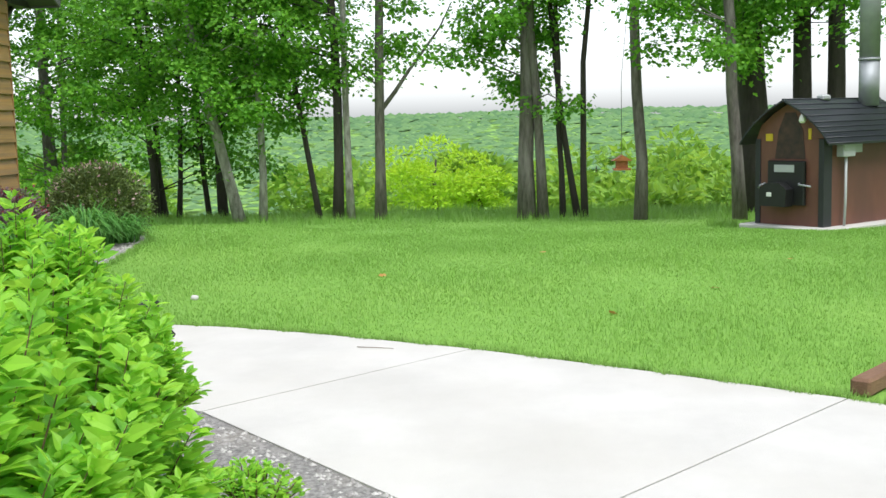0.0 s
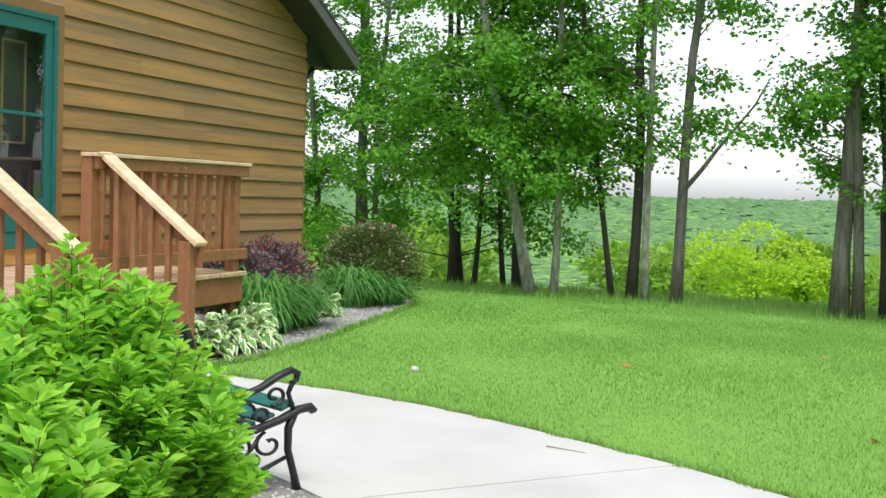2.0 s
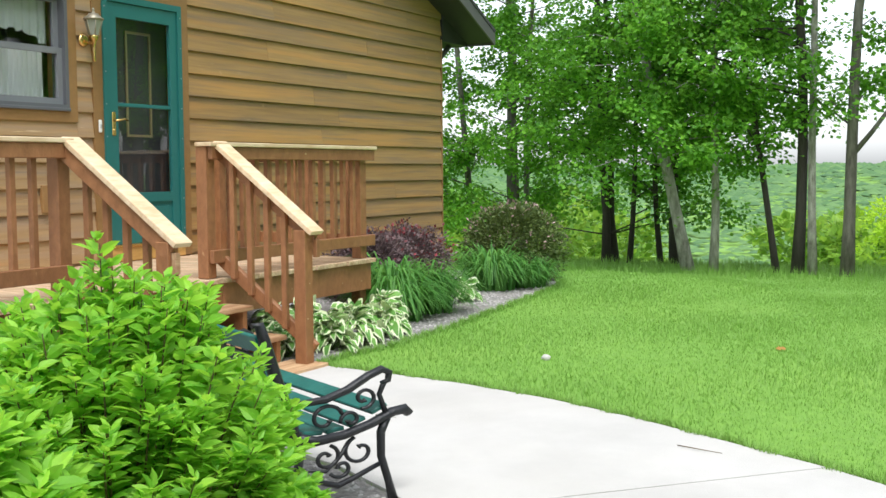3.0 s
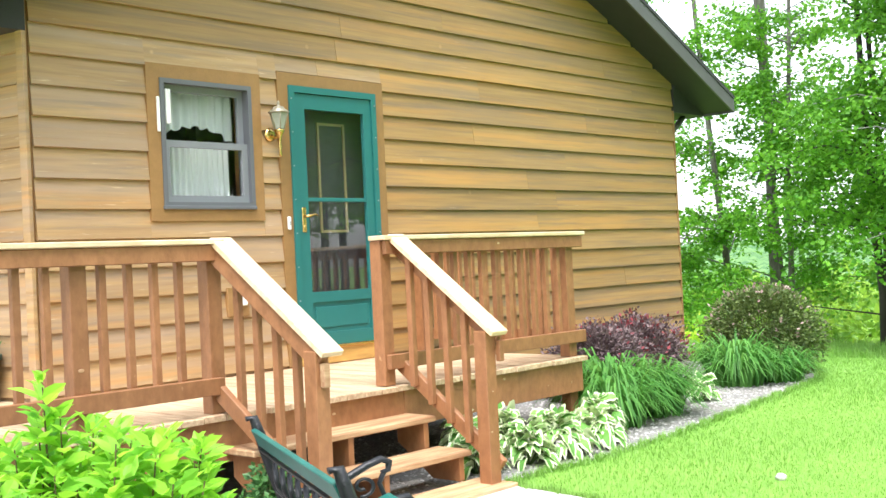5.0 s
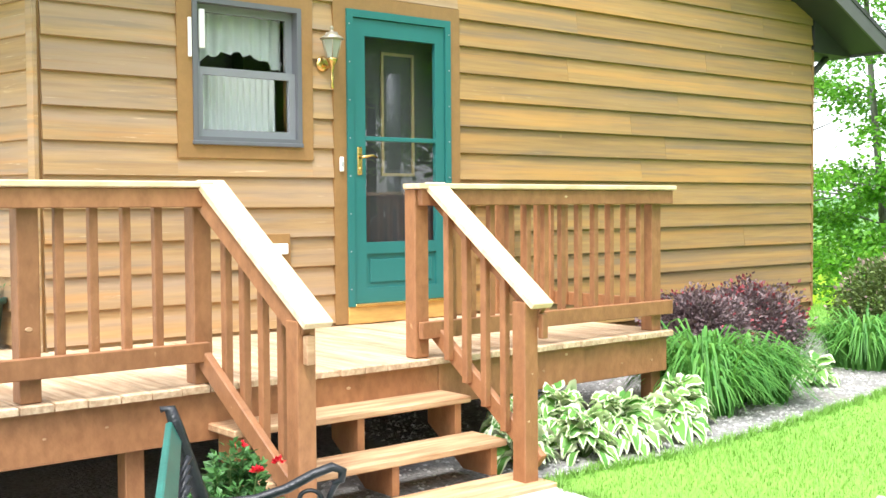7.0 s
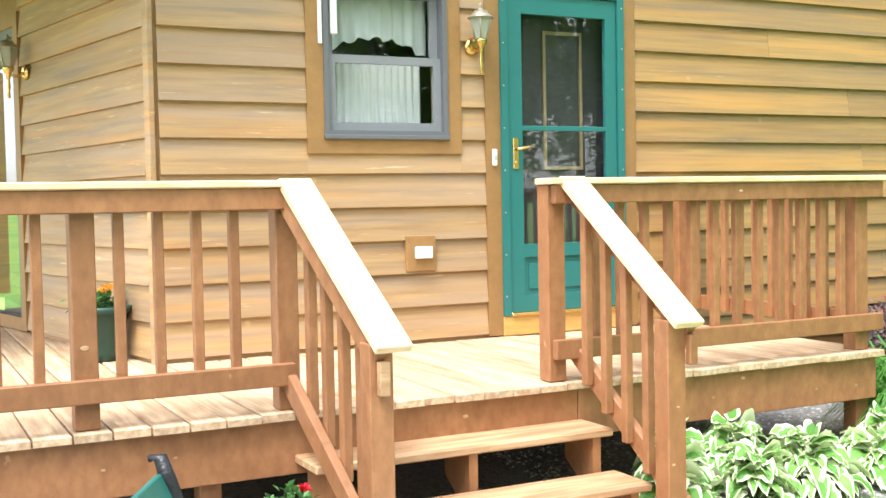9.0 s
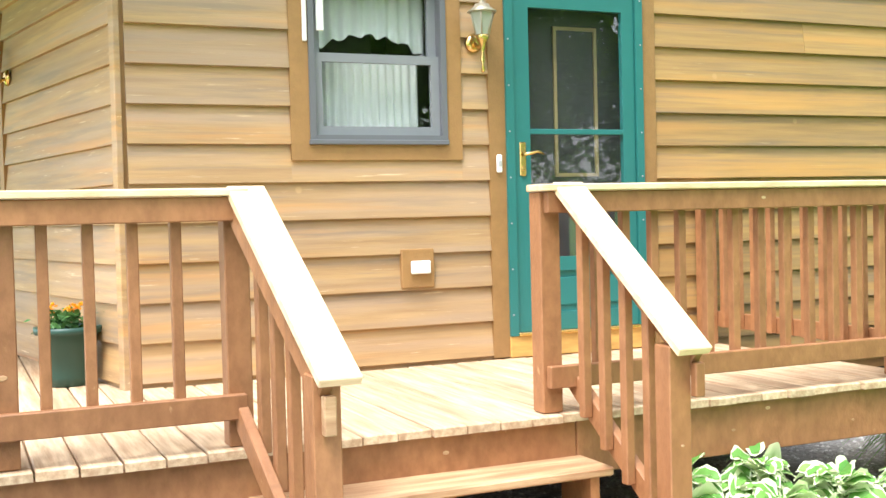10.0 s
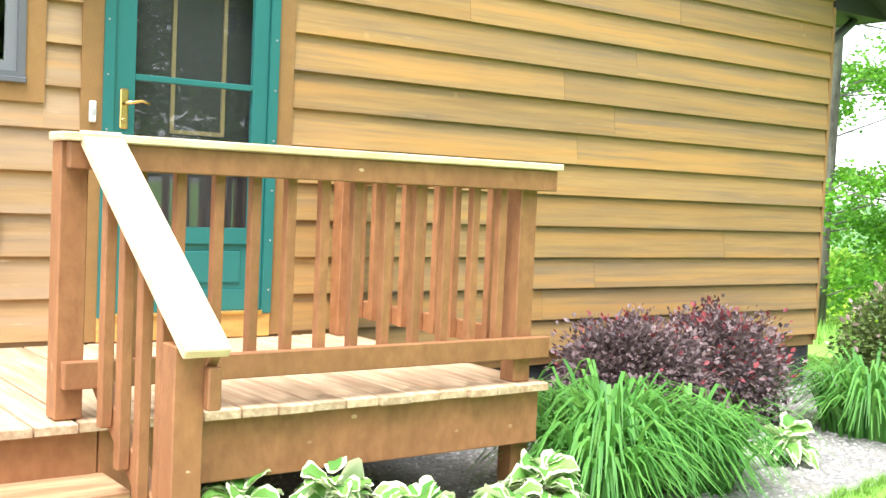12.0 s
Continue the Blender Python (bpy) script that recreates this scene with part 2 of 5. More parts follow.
LEAF_HOSTA = leaf_material("hosta_leaf", (0.20, 0.40, 0.085), (0.09, 0.25, 0.045), through=0.2)
LEAF_CREAM = leaf_material("hosta_margin", (0.84, 0.87, 0.66), (0.70, 0.78, 0.48), through=0.2)
LEAF_ROSE = leaf_material("rose_leaf", (0.08, 0.20, 0.05), (0.03, 0.10, 0.025), through=0.2)
PETAL_PINK = leaf_material("pink_blossom", (0.55, 0.40, 0.38), (0.42, 0.26, 0.27), through=0.2, hue=0.0)
PETAL_RED = leaf_material("red_petal", (0.62, 0.02, 0.035), (0.42, 0.01, 0.02), through=0.15, hue=0.0)
PETAL_ORANGE = leaf_material("orange_petal", (0.85, 0.30, 0.01), (0.80, 0.45, 0.02), through=0.2, hue=0.0)
BLADE = leaf_material("grass_blade", (0.218, 0.40, 0.074), (0.172, 0.345, 0.058), through=0.22)
LAWN = material("lawn", (0.185, 0.36, 0.048), 0.9, dark=(0.15, 0.31, 0.042), scale=14, bump=0.3, bump_scale=80,
                stain=(0.24, 0.41, 0.065), stain_scale=0.35, stain_amount=0.6, coords="Object")


# ---- builders ----
def box(bm, x0, x1, y0, y1, z0, z1, m=None):
    """A box between two corners, turned by m where given."""
    v = [bm.verts.new(Vector(p) if m is None else m @ Vector(p)) for p in
         ((x0, y0, z0), (x1, y0, z0), (x1, y1, z0), (x0, y1, z0), (x0, y0, z1), (x1, y0, z1), (x1, y1, z1), (x0, y1, z1))]
    for f in ((3, 2, 1, 0), (4, 5, 6, 7), (0, 1, 5, 4), (1, 2, 6, 5), (2, 3, 7, 6), (3, 0, 4, 7)):
        bm.faces.new([v[i] for i in f])
    return v


def soft_box(x0, x1, y0, y1, z0, z1, r=0.004, m=None):
    bm = bmesh.new()
    box(bm, x0, x1, y0, y1, z0, z1, m)
    bmesh.ops.bevel(bm, geom=bm.edges[:], offset=r, segments=1, affect="EDGES")
    return bm


def prism(bm, poly, y0, y1, plane="xz"):
    """A polygon in the xz or xy plane, drawn out along the third axis."""
    def at(p, d):
        return (p[0], d, p[1]) if plane == "xz" else (p[0], p[1], d) if plane == "xy" else (d, p[0], p[1])
    a = [bm.verts.new(at(p, y0)) for p in poly]
    b = [bm.verts.new(at(p, y1)) for p in poly]
    bm.faces.new(a)
    bm.faces.new(b[::-1])
    for i in range(len(poly)):
        j = (i + 1) % len(poly)
        bm.faces.new((a[j], a[i], b[i], b[j]))
    bmesh.ops.recalc_face_normals(bm, faces=bm.faces[:])
    return bm


def tube(bm, pts, radii, sides=8, close=True):
    """A round tube along pts, with a radius at each."""
    pts = [Vector([float(c) for c in p]) for p in pts]
    if not hasattr(radii, "__len__"):
        radii = [radii] * len(pts)
    radii = [float(r) for r in radii]
    rings, side = [], None
    for i, p in enumerate(pts):
        d = (pts[min(i + 1, len(pts) - 1)] - pts[max(i - 1, 0)]).normalized()
        if side is None:
            side = d.orthogonal().normalized()
        side = (side - d * side.dot(d)).normalized()
        up = d.cross(side)
        rings.append([bm.verts.new(p + radii[i] * (math.cos(2 * math.pi * k / sides) * side + math.sin(2 * math.pi * k / sides) * up))
                      for k in range(sides)])
    for a, b in zip(rings, rings[1:]):
        for k in range(sides):
            f = bm.faces.new((a[k], a[(k + 1) % sides], b[(k + 1) % sides], b[k]))
            f.smooth = True
    if close:
        bm.faces.new(rings[0][::-1])
        bm.faces.new(rings[-1])
    return bm


def lathe(bm, profile, sides=24, centre=(0, 0, 0)):
    """Turned round the z axis from rows of radius and height."""
    c = Vector(centre)
    rings = [[bm.verts.new(c + Vector((r * math.cos(2 * math.pi * k / sides), r * math.sin(2 * math.pi * k / sides), z)))
              for k in range(sides)] for r, z in profile]
    for a, b in zip(rings, rings[1:]):
        for k in range(sides):
            f = bm.faces.new((a[k], a[(k + 1) % sides], b[(k + 1) % sides], b[k]))
            f.smooth = sides > 8
    bm.faces.new(rings[0][::-1])
    bm.faces.new(rings[-1])
    return bm


def to_mesh(name, bm, mat):
    me = bpy.data.meshes.new(name)
    bmesh.ops.recalc_face_normals(bm, faces=bm.faces[:])
    bm.to_mesh(me)
    bm.free()
    if mat:
        me.materials.append(mat)
    return me


def part(name, bm, mat, parent=None, label=""):
    ob = new(name, to_mesh(name, bm, mat))
    ob.parent = parent
    return tagged(ob, label)


def piece(name, me, parent, m=None):
    ob = new(name, me)
    ob.parent = parent
    if m is not None:
        ob.matrix_basis = m
    return ob


def thing(name, label, category, group="", kind="", m=None):
    ob = new(name)
    ob.empty_display_size = 0.1
    if m is not None:
        ob.matrix_basis = m
    return tagged(ob, label, category, group, kind)


def pydata(name, verts, faces, mat, parent=None, label="", smooth=False):
    me = bpy.data.meshes.new(name)
    me.from_pydata(verts.tolist() if hasattr(verts, "tolist") else verts, [], faces.tolist() if hasattr(faces, "tolist") else faces)
    me.materials.append(mat)
    if smooth:
        me.polygons.foreach_set("use_smooth", [True] * len(me.polygons))
    ob = new(name, me)
    ob.parent = parent
    return tagged(ob, label)


# leaf outlines: rows of along, across, lift
LEAF_POINTED = np.array([(0, 0, 0), (0.35, 0.24, 0.06), (0.7, 0.17, 0.05), (1.0, 0, -0.06), (0.7, -0.17, 0.05), (0.35, -0.24, 0.06), (0.5, 0, 0)])
LEAF_POINTED_F = np.array([(0, 1, 6), (1, 2, 6), (2, 3, 6), (3, 4, 6), (4, 5, 6), (5, 0, 6)])
LEAF_PLAIN = np.array([(0, 0, 0), (0.5, 0.32, 0.06), (1.0, 0, -0.05), (0.5, -0.32, 0.06)])
LEAF_PLAIN_F = np.array([(0, 1, 2, 3)])
LEAF_BROAD = np.array([(0, 0, 0), (0.55, 0.46, 0.05), (1.0, 0, -0.10), (0.55, -0.46, 0.05)])
LEAF_LOBED = np.array([(0, 0, 0), (0.2, 0.42, 0.03), (0.48, 0.26, 0.0), (0.62, 0.5, -0.04), (1.0, 0, -0.1), (0.62, -0.5, -0.04), (0.48, -0.26, 0.0), (0.2, -0.42, 0.03)])
LEAF_LOBED_F = np.array([(0, 1, 2, 6), (0, 6, 7, 7), (2, 3, 4, 4), (2, 4, 6, 6), (4, 5, 6, 6)])


def scatter(rng, places, ways, sizes, shape, faces, droop=0.0):
    """Leaves as one mesh: each turned along its way, rolled a little."""
    n = len(places)
    ways = ways / (np.linalg.norm(ways, axis=1, keepdims=True) + 1e-9)
    ways[:, 2] -= droop
    ways /= np.linalg.norm(ways, axis=1, keepdims=True) + 1e-9
    up = np.tile((0.0, 0.0, 1.0), (n, 1)) + rng.normal(0, 0.45, (n, 3))
    side = np.cross(up, ways)
    side /= np.linalg.norm(side, axis=1, keepdims=True) + 1e-9
    up = np.cross(ways, side)
    s = shape[None] * np.asarray(sizes)[:, None, None]
    v = places[:, None] + s[..., :1] * ways[:, None] + s[..., 1:2] * side[:, None] + s[..., 2:] * up[:, None]
    f = (faces[None] + (np.arange(n) * len(shape))[:, None, None]).reshape(-1, faces.shape[1])
    out = [tuple(dict.fromkeys(row)) for row in f.tolist()] if faces.shape[1] == 4 and (faces[:, 2] == faces[:, 3]).any() else f
    return v.reshape(-1, 3), out


# ---- ground ----
def smooth(a, b, v):
    t = np.clip((v - a) / (b - a), 0, 1)
    return t * t * (3 - 2 * t)


def ground_height(x, y):
    """Flat lawn, falling away to a wooded valley past the trees, with low hills at the horizon."""
    r = x + 0.12 * np.abs(y + 4)
    fall = smooth(1, 13, r) * (1 - smooth(-4.2, -2.5, y) * (1 - smooth(6.2, 10, x)))
    z = -0.02 - 0.45 * fall - 0.8 * smooth(13.5, 20, r) - 12 * smooth(17, 66, r) - 14 * smooth(66, 220, r)
    z += (17 + 7 * np.sin(y * 0.0011 + 1) + 6 * np.sin(y * 0.0031 + x * 0.001)) * smooth(450, 2600, r)
    return z


xs = np.concatenate([np.linspace(-3500, -60, 10), np.linspace(-40, -10, 4), np.linspace(-8, 22, 61), np.linspace(24, 80, 29), np.geomspace(90, 4200, 36)])
ys = np.concatenate([-np.geomspace(4200, 40, 30), np.linspace(-36, -16, 11), np.linspace(-15, 12, 55), np.linspace(14, 36, 12), np.geomspace(40, 4200, 30)])
gx, gy = np.meshgrid(xs, ys, indexing="ij")
gz = ground_height(gx, gy)
vv = np.stack([gx, gy, gz], -1).reshape(-1, 3)
ii, jj = np.meshgrid(np.arange(len(xs) - 1), np.arange(len(ys) - 1), indexing="ij")
q = (ii * len(ys) + jj).reshape(-1)
ground = pydata("ground", vv, np.stack([q, q + len(ys), q + len(ys) + 1, q + 1], -1), LAWN, smooth=True)
tagged(ground, "mown green lawn falling away to a wooded valley", "lawn", kind="structure")

# the concrete walk: its outer edge curves from the steps; slabs between sawn joints
OUTER = [(-0.47, -2.38), (-0.54, -3.0), (-0.62, -3.55), (-0.80, -4.2), (-1.06, -4.8), (-1.60, -5.83), (-2.25, -6.80), (-2.83, -7.60), (-3.7, -8.6), (-5.2, -9.8), (-7.5, -11.2)]
INNER = [(-2.05, -2.38), (-2.25, -3.0), (-2.38, -3.5), (-2.55, -3.95), (-2.75, -4.30), (-2.95, -4.60), (-3.40, -4.98), (-4.62, -6.02), (-5.4, -6.7), (-6.8, -7.9), (-8.8, -9.3)]
pavement = tagged(new("pavement"), "pale broom-finished concrete walk with sawn joints", "walkway", kind="structure")
CUTS = [(0, 5), (5, 7), (7, 10)]
for a, b in CUTS:
    bm = bmesh.new()
    o, i = OUTER[a:b + 1], INNER[a:b + 1]
    prism(bm, o + i[::-1], -0.09, 0.0, "xy")
    mid = Vector((sum(p[0] for p in o + i) / (2 * len(o)), sum(p[1] for p in o + i) / (2 * len(o)), 0))
    for v in bm.verts:
        v.co.xy -= (v.co.xy - mid.xy).normalized() * 0.006
    part("slab", bm, CONCRETE, pavement)
bm = bmesh.new()
prism(bm, OUTER + INNER[::-1], -0.10, -0.022, "xy")
part("joint", bm, JOINT, pavement, "dark dirt in the joints")

# gravel beds along the house
BED = [(-8.4, 0.1), (-8.4, -5.0), (-6.8, -8.0), (-5.4, -6.72), (-4.62, -6.04), (-3.40, -5.0), (-2.97, -4.62), (-2.77, -4.32), (-2.57, -3.95), (-2.40, -3.5), (-2.27, -3.0), (-2.07, -2.40), (-0.5, -2.36),
       (-0.2, -2.30), (0.4, -2.35), (0.95, -2.33), (1.7, -2.28), (2.45, -2.18), (3.3, -2.07), (4.3, -1.93), (4.9, -1.85), (5.3, -1.70), (5.75, -1.45), (6.1, -1.0), (6.2, -0.3), (6.2, 1.2), (5.5, 1.2), (5.5, 0.1)]
bm = bmesh.new()
prism(bm, BED, -0.12, -0.008, "xy")
tagged(part("ground", bm, SOIL), "grey gravel planting bed along the house", "gravel bed", kind="structure")

# ---- house shell ----
LEFT, RIGHT, FLOOR, DECK = -2.09, 5.60, 0.62, 0.56
EAVE_X, EAVE_Z, SLOPE, FRONT = 6.26, 2.86, 0.465, -0.40
RIDGE_X = (LEFT + RIGHT) / 2
RIDGE_Z = EAVE_Z + 0.15 + SLOPE * (EAVE_X - RIDGE_X)


def roof_under(x):
    """Height of the rafters' underside over x."""
    return EAVE_Z + SLOPE * (EAVE_X - RIDGE_X - abs(x - RIDGE_X)) - 0.02


DOOR = (-0.015, 0.892, 0.685, 2.695)
WIN = (-1.14, -0.375, 1.772, 2.65)
wall_front = tagged(new("wall_front"), "gable wall clad in honey-brown cedar lap siding", "wall", kind="structure")
bm = bmesh.new()
box(bm, LEFT, WIN[0], 0, 0.18, 0.3, 3.0)
box(bm, WIN[0], WIN[1], 0, 0.18, 0.3, WIN[2])
box(bm, WIN[0], WIN[1], 0, 0.18, WIN[3], 3.0)
box(bm, WIN[1], DOOR[0], 0, 0.18, 0.3, 3.0)
box(bm, DOOR[0], DOOR[1], 0, 0.18, 0.3, DOOR[2])
box(bm, DOOR[0], DOOR[1], 0, 0.18, DOOR[3], 3.0)
box(bm, DOOR[1], RIGHT, 0, 0.18, 0.3, 3.0)
prism(bm, [(LEFT, 3.0), (RIGHT, 3.0), (RIGHT, roof_under(RIGHT)), (RIDGE_X, roof_under(RIDGE_X)), (LEFT, roof_under(LEFT))], 0, 0.18)
part("sheathing", bm, TRIM, wall_front)

LAP = 0.1952
LAP_0 = 1.754 - 7 * LAP
rng = random.Random(4)


def lap_board(x0, x1, z, low=None, high=None):
    """One siding board: thin at the top, thick at its lower edge; notched to the heights low and high where given."""
    bm = bmesh.new()
    d = rng.uniform(-0.0015, 0.0015)
    lo, hi = max(z, low or z), min(z + LAP + 0.006, high or 99)
    thick = [0.006 + (0.0245 - d) * (1 - (h - z) / (LAP + 0.006)) for h in (lo, hi)]
    sec = [(-0.001, hi), (-thick[1], hi), (-thick[0], lo + 0.002), (-thick[0] + 0.001, lo), (-0.001, lo)]
    a = [bm.verts.new((x0, y, h)) for y, h in sec]
    b = [bm.verts.new((x1, y, h)) for y, h in sec]
    bm.faces.new(a)
    bm.faces.new(b[::-1])
    for i in range(5):
        bm.faces.new((a[i], b[i], b[(i + 1) % 5], a[(i + 1) % 5]))
    return bm


TRIM_BOXES = [(WIN[0] - 0.105, WIN[1] + 0.095, WIN[2] - 0.10, WIN[3] + 0.10), (DOOR[0] - 0.10, DOOR[1] + 0.095, 0.0, DOOR[3] + 0.10)]
for k in range(0, 28):
    z = LAP_0 + k * LAP
    lo, hi = LEFT + 0.028, RIGHT - 0.02
    if z > 2.7:
        reach = (roof_under(RIDGE_X) - z - 0.02) / SLOPE
        lo, hi = max(lo, RIDGE_X - reach), min(hi, RIDGE_X + reach)
    if hi - lo < 0.2:
        continue
    cuts = [lo] + ([0.3 if z < 2.75 else rng.uniform(-0.3, 0.6)] if hi > 1 and lo < -0.5 else [])
    x = cuts[-1] + rng.uniform(1.2, 4.4)
    while x < hi - 0.5:
        cuts.append(x)
        x += rng.uniform(3.0, 4.9)
    cuts.append(hi)
    for a, b in zip(cuts, cuts[1:]):
        spans = [(a + 0.001, b - 0.001)]
        for x0, x1, z0, z1 in TRIM_BOXES:
            if z + LAP > z0 + 0.004 and z < z1 - 0.004:
                spans = [s for p, e in spans for s in ((p, min(e, x0)), (max(p, x1), e)) if s[1] - s[0] > 0.01]
                q0, q1 = max(a + 0.001, x0), min(b - 0.001, x1)
                if q1 - q0 > 0.01 and z0 > z + 0.01 and z0 < z + LAP:
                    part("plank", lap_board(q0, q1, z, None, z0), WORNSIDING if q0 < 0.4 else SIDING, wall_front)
                if q1 - q0 > 0.01 and z < z1 < z + LAP - 0.01:
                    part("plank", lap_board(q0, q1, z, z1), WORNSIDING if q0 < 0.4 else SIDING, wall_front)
        for p, e in spans:
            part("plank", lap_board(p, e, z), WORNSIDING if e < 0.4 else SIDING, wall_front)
for x in (RIGHT - 0.02,):
    part("corner_board", soft_box(x, x + 0.03, -0.026, 0.05, 0.34, EAVE_Z + 0.02), TRIM, wall_front)

# angled wall past the left corner
ANG = math.degrees(math.atan2(0.98, -0.20))
side_m = pose(LEFT, 0, 0, 0, 0, ANG)
wall_side = tagged(new("wall_side"), "angled return wall in cedar lap siding", "wall", kind="structure")
wall_side.matrix_basis = side_m
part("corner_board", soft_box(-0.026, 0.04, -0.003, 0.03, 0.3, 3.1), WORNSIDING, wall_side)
SIDE_DOOR = (2.14, 4.0, 0.60, 2.62)
bm = bmesh.new()
box(bm, 0, SIDE_DOOR[0], -0.18, -0.001, 0.3, 3.2)
box(bm, SIDE_DOOR[0], SIDE_DOOR[1], -0.18, -0.001, SIDE_DOOR[3], 3.2)
box(bm, SIDE_DOOR[0], SIDE_DOOR[1], -0.18, -0.001, 0.3, SIDE_DOOR[2])
box(bm, SIDE_DOOR[1], 6.5, -0.18, -0.001, 0.3, 3.2)
part("sheathing", bm, TRIM, wall_side)
for k in range(0, 14):
    z = LAP_0 + k * LAP
    for a, b in ((0.04, SIDE_DOOR[0] - 0.09), (SIDE_DOOR[1] + 0.09, 6.5)):
        bm = lap_board(a, b, z)
        for v in bm.verts:
            v.co.y *= -1
        bmesh.ops.reverse_faces(bm, faces=bm.faces[:])
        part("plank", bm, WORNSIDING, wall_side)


def frame_ring(x0, x1, z0, z1, w, y0, y1, m=None):
    """Four boards round an opening, as one frame."""
    bm = bmesh.new()
    box(bm, x0, x0 + w, y0, y1, z0, z1, m)
    box(bm, x1 - w, x1, y0, y1, z0, z1, m)
    box(bm, x0 + w, x1 - w, y0, y1, z1 - w, z1, m)
    box(bm, x0 + w, x1 - w, y0, y1, z0, z0 + w, m)
    return bm


# right, back and left walls, foundation, ceiling and roof
for name, b in (("wall_east", (RIGHT - 0.18, RIGHT, 0.18, 9.0, 0.3, EAVE_Z)), ("wall_north", (LEFT - 4, RIGHT, 9.0, 9.18, 0.3, 3.2))):
    bm = bmesh.new()
    box(bm, *b)
    tagged(part(name, bm, SIDING), "cedar-clad house wall", "wall", kind="structure")
bm = bmesh.new()
box(bm, LEFT + 0.04, RIGHT - 0.06, 0.03, 8.9, -0.2, 0.34)
tagged(part("foundation", bm, FOUND), "dark concrete foundation under the siding", "foundation", kind="structure")
bm = bmesh.new()
box(bm, LEFT - 3, RIGHT - 0.2, 0.2, 8.9, 3.0, 3.04)
tagged(part("ceiling", bm, INSIDE), "plain plaster ceiling", "ceiling", kind="structure")
bm = bmesh.new()
box(bm, LEFT + 0.1, RIGHT - 0.2, 0.19, 8.9, 0.5, FLOOR)
tagged(part("floor", bm, TIMBER), "dark wooden floor indoors", "floor", kind="structure")
bm = bmesh.new()
box(bm, LEFT + 0.1, RIGHT - 0.3, 3.2, 3.3, 0.6, 3.0)
tagged(part("wall_inner", bm, INSIDE), "plain inner partition wall", "wall", kind="structure")

house_roof = tagged(new("roof"), "low gable roof with dark soffit and grey metal fascia", "roof", kind="structure")
T = 0.15
for s in (1, -1):
    x_e = RIDGE_X + s * (EAVE_X - RIDGE_X)
    bm = bmesh.new()
    prism(bm, [(x_e, EAVE_Z + T), (RIDGE_X, RIDGE_Z), (RIDGE_X, RIDGE_Z + 0.04), (x_e + s * 0.03, EAVE_Z + T + 0.03)], FRONT - 0.03, 9.5)
    part("roof_plane", bm, SHINGLE, house_roof)
    bm = bmesh.new()
    prism(bm, [(x_e, EAVE_Z), (x_e, EAVE_Z + T - 0.002), (RIDGE_X, RIDGE_Z - 0.002), (RIDGE_X, RIDGE_Z - T - 0.02)], FRONT - 0.022, FRONT)
    part("fascia", bm, FASCIA, house_roof)
    bm = bmesh.new()
    prism(bm, [(x_e - s * 0.02, EAVE_Z + 0.02), (x_e - s * 0.02, EAVE_Z + 0.04), (RIDGE_X, RIDGE_Z - T + 0.02), (RIDGE_X, RIDGE_Z - T)], FRONT, -0.002)
    part("soffit", bm, SOFFIT, house_roof)
    # boxed eave return
    bm = bmesh.new()
    inner = RIDGE_X + s * (RIGHT - RIDGE_X)
    prism(bm, [(inner, EAVE_Z), (x_e - s * 0.002, EAVE_Z), (x_e - s * 0.002, EAVE_Z + 0.1), (inner, EAVE_Z + 0.1 + SLOPE * 0.75)], -0.034, 9.2)
    part("eave_box", bm, SOFFIT, house_roof)
    bm = bmesh.new()
    box(bm, *sorted((x_e, x_e + s * 0.022)), FRONT - 0.02, 9.4, EAVE_Z - 0.005, EAVE_Z + T)
    part("fascia", bm, FASCIA, house_roof)

# downpipe behind the right corner
bm = bmesh.new()
tube(bm, [(RIGHT + 0.45, 0.12, EAVE_Z - 0.01), (RIGHT + 0.3, 0.12, EAVE_Z - 0.12), (RIGHT + 0.06, 0.12, EAVE_Z - 0.28), (RIGHT + 0.05, 0.12, 0.1)], 0.035, 8)
tagged(part("downpipe", bm, FASCIA), "dark metal downpipe at the house corner", "downpipe")

# window with trim, sashes, panes and curtains
window_1 = tagged(new("window_1"), "grey vinyl double-hung window in a brown board trim", "window", kind="structure")
x0, x1, z0, z1 = WIN
bm = frame_ring(x0 - 0.105, x1 + 0.095, z0 - 0.10, z1 + 0.10, 0.1, -0.034, -0.001)
part("trim", bm, TRIM, window_1, "brown stained trim boards")
part("window_frame", frame_ring(x0 - 0.005, x1 - 0.005 + 0.01, z0 - 0.002, z1 + 0.002, 0.032, -0.045, 0.10), VINYL, window_1)
zm = z0 + 0.50 * (z1 - z0) + 0.02
part("lower_sash", frame_ring(x0 + 0.029, x1 - 0.027, z0 + 0.032, zm, 0.046, -0.012, 0.02), SASH, window_1)
part("upper_sash", frame_ring(x0 + 0.029, x1 - 0.027, zm - 0.04, z1 - 0.03, 0.046, 0.024, 0.055), SASH, window_1)
part("window_sill", soft_box(x0 - 0.01, x1 + 0.01, -0.055, -0.03, z0 - 0.02, z0 + 0.006), VINYL, window_1)
for zz0, zz1, yy in ((z0 + 0.077, zm - 0.045, 0.004), (zm, z1 - 0.08, 0.038)):
    bm = bmesh.new()
    box(bm, x0 + 0.074, x1 - 0.072, yy, yy + 0.004, zz0, zz1)
    ob = part("pane", bm, GLASS, window_1)
    ob.visible_shadow = False


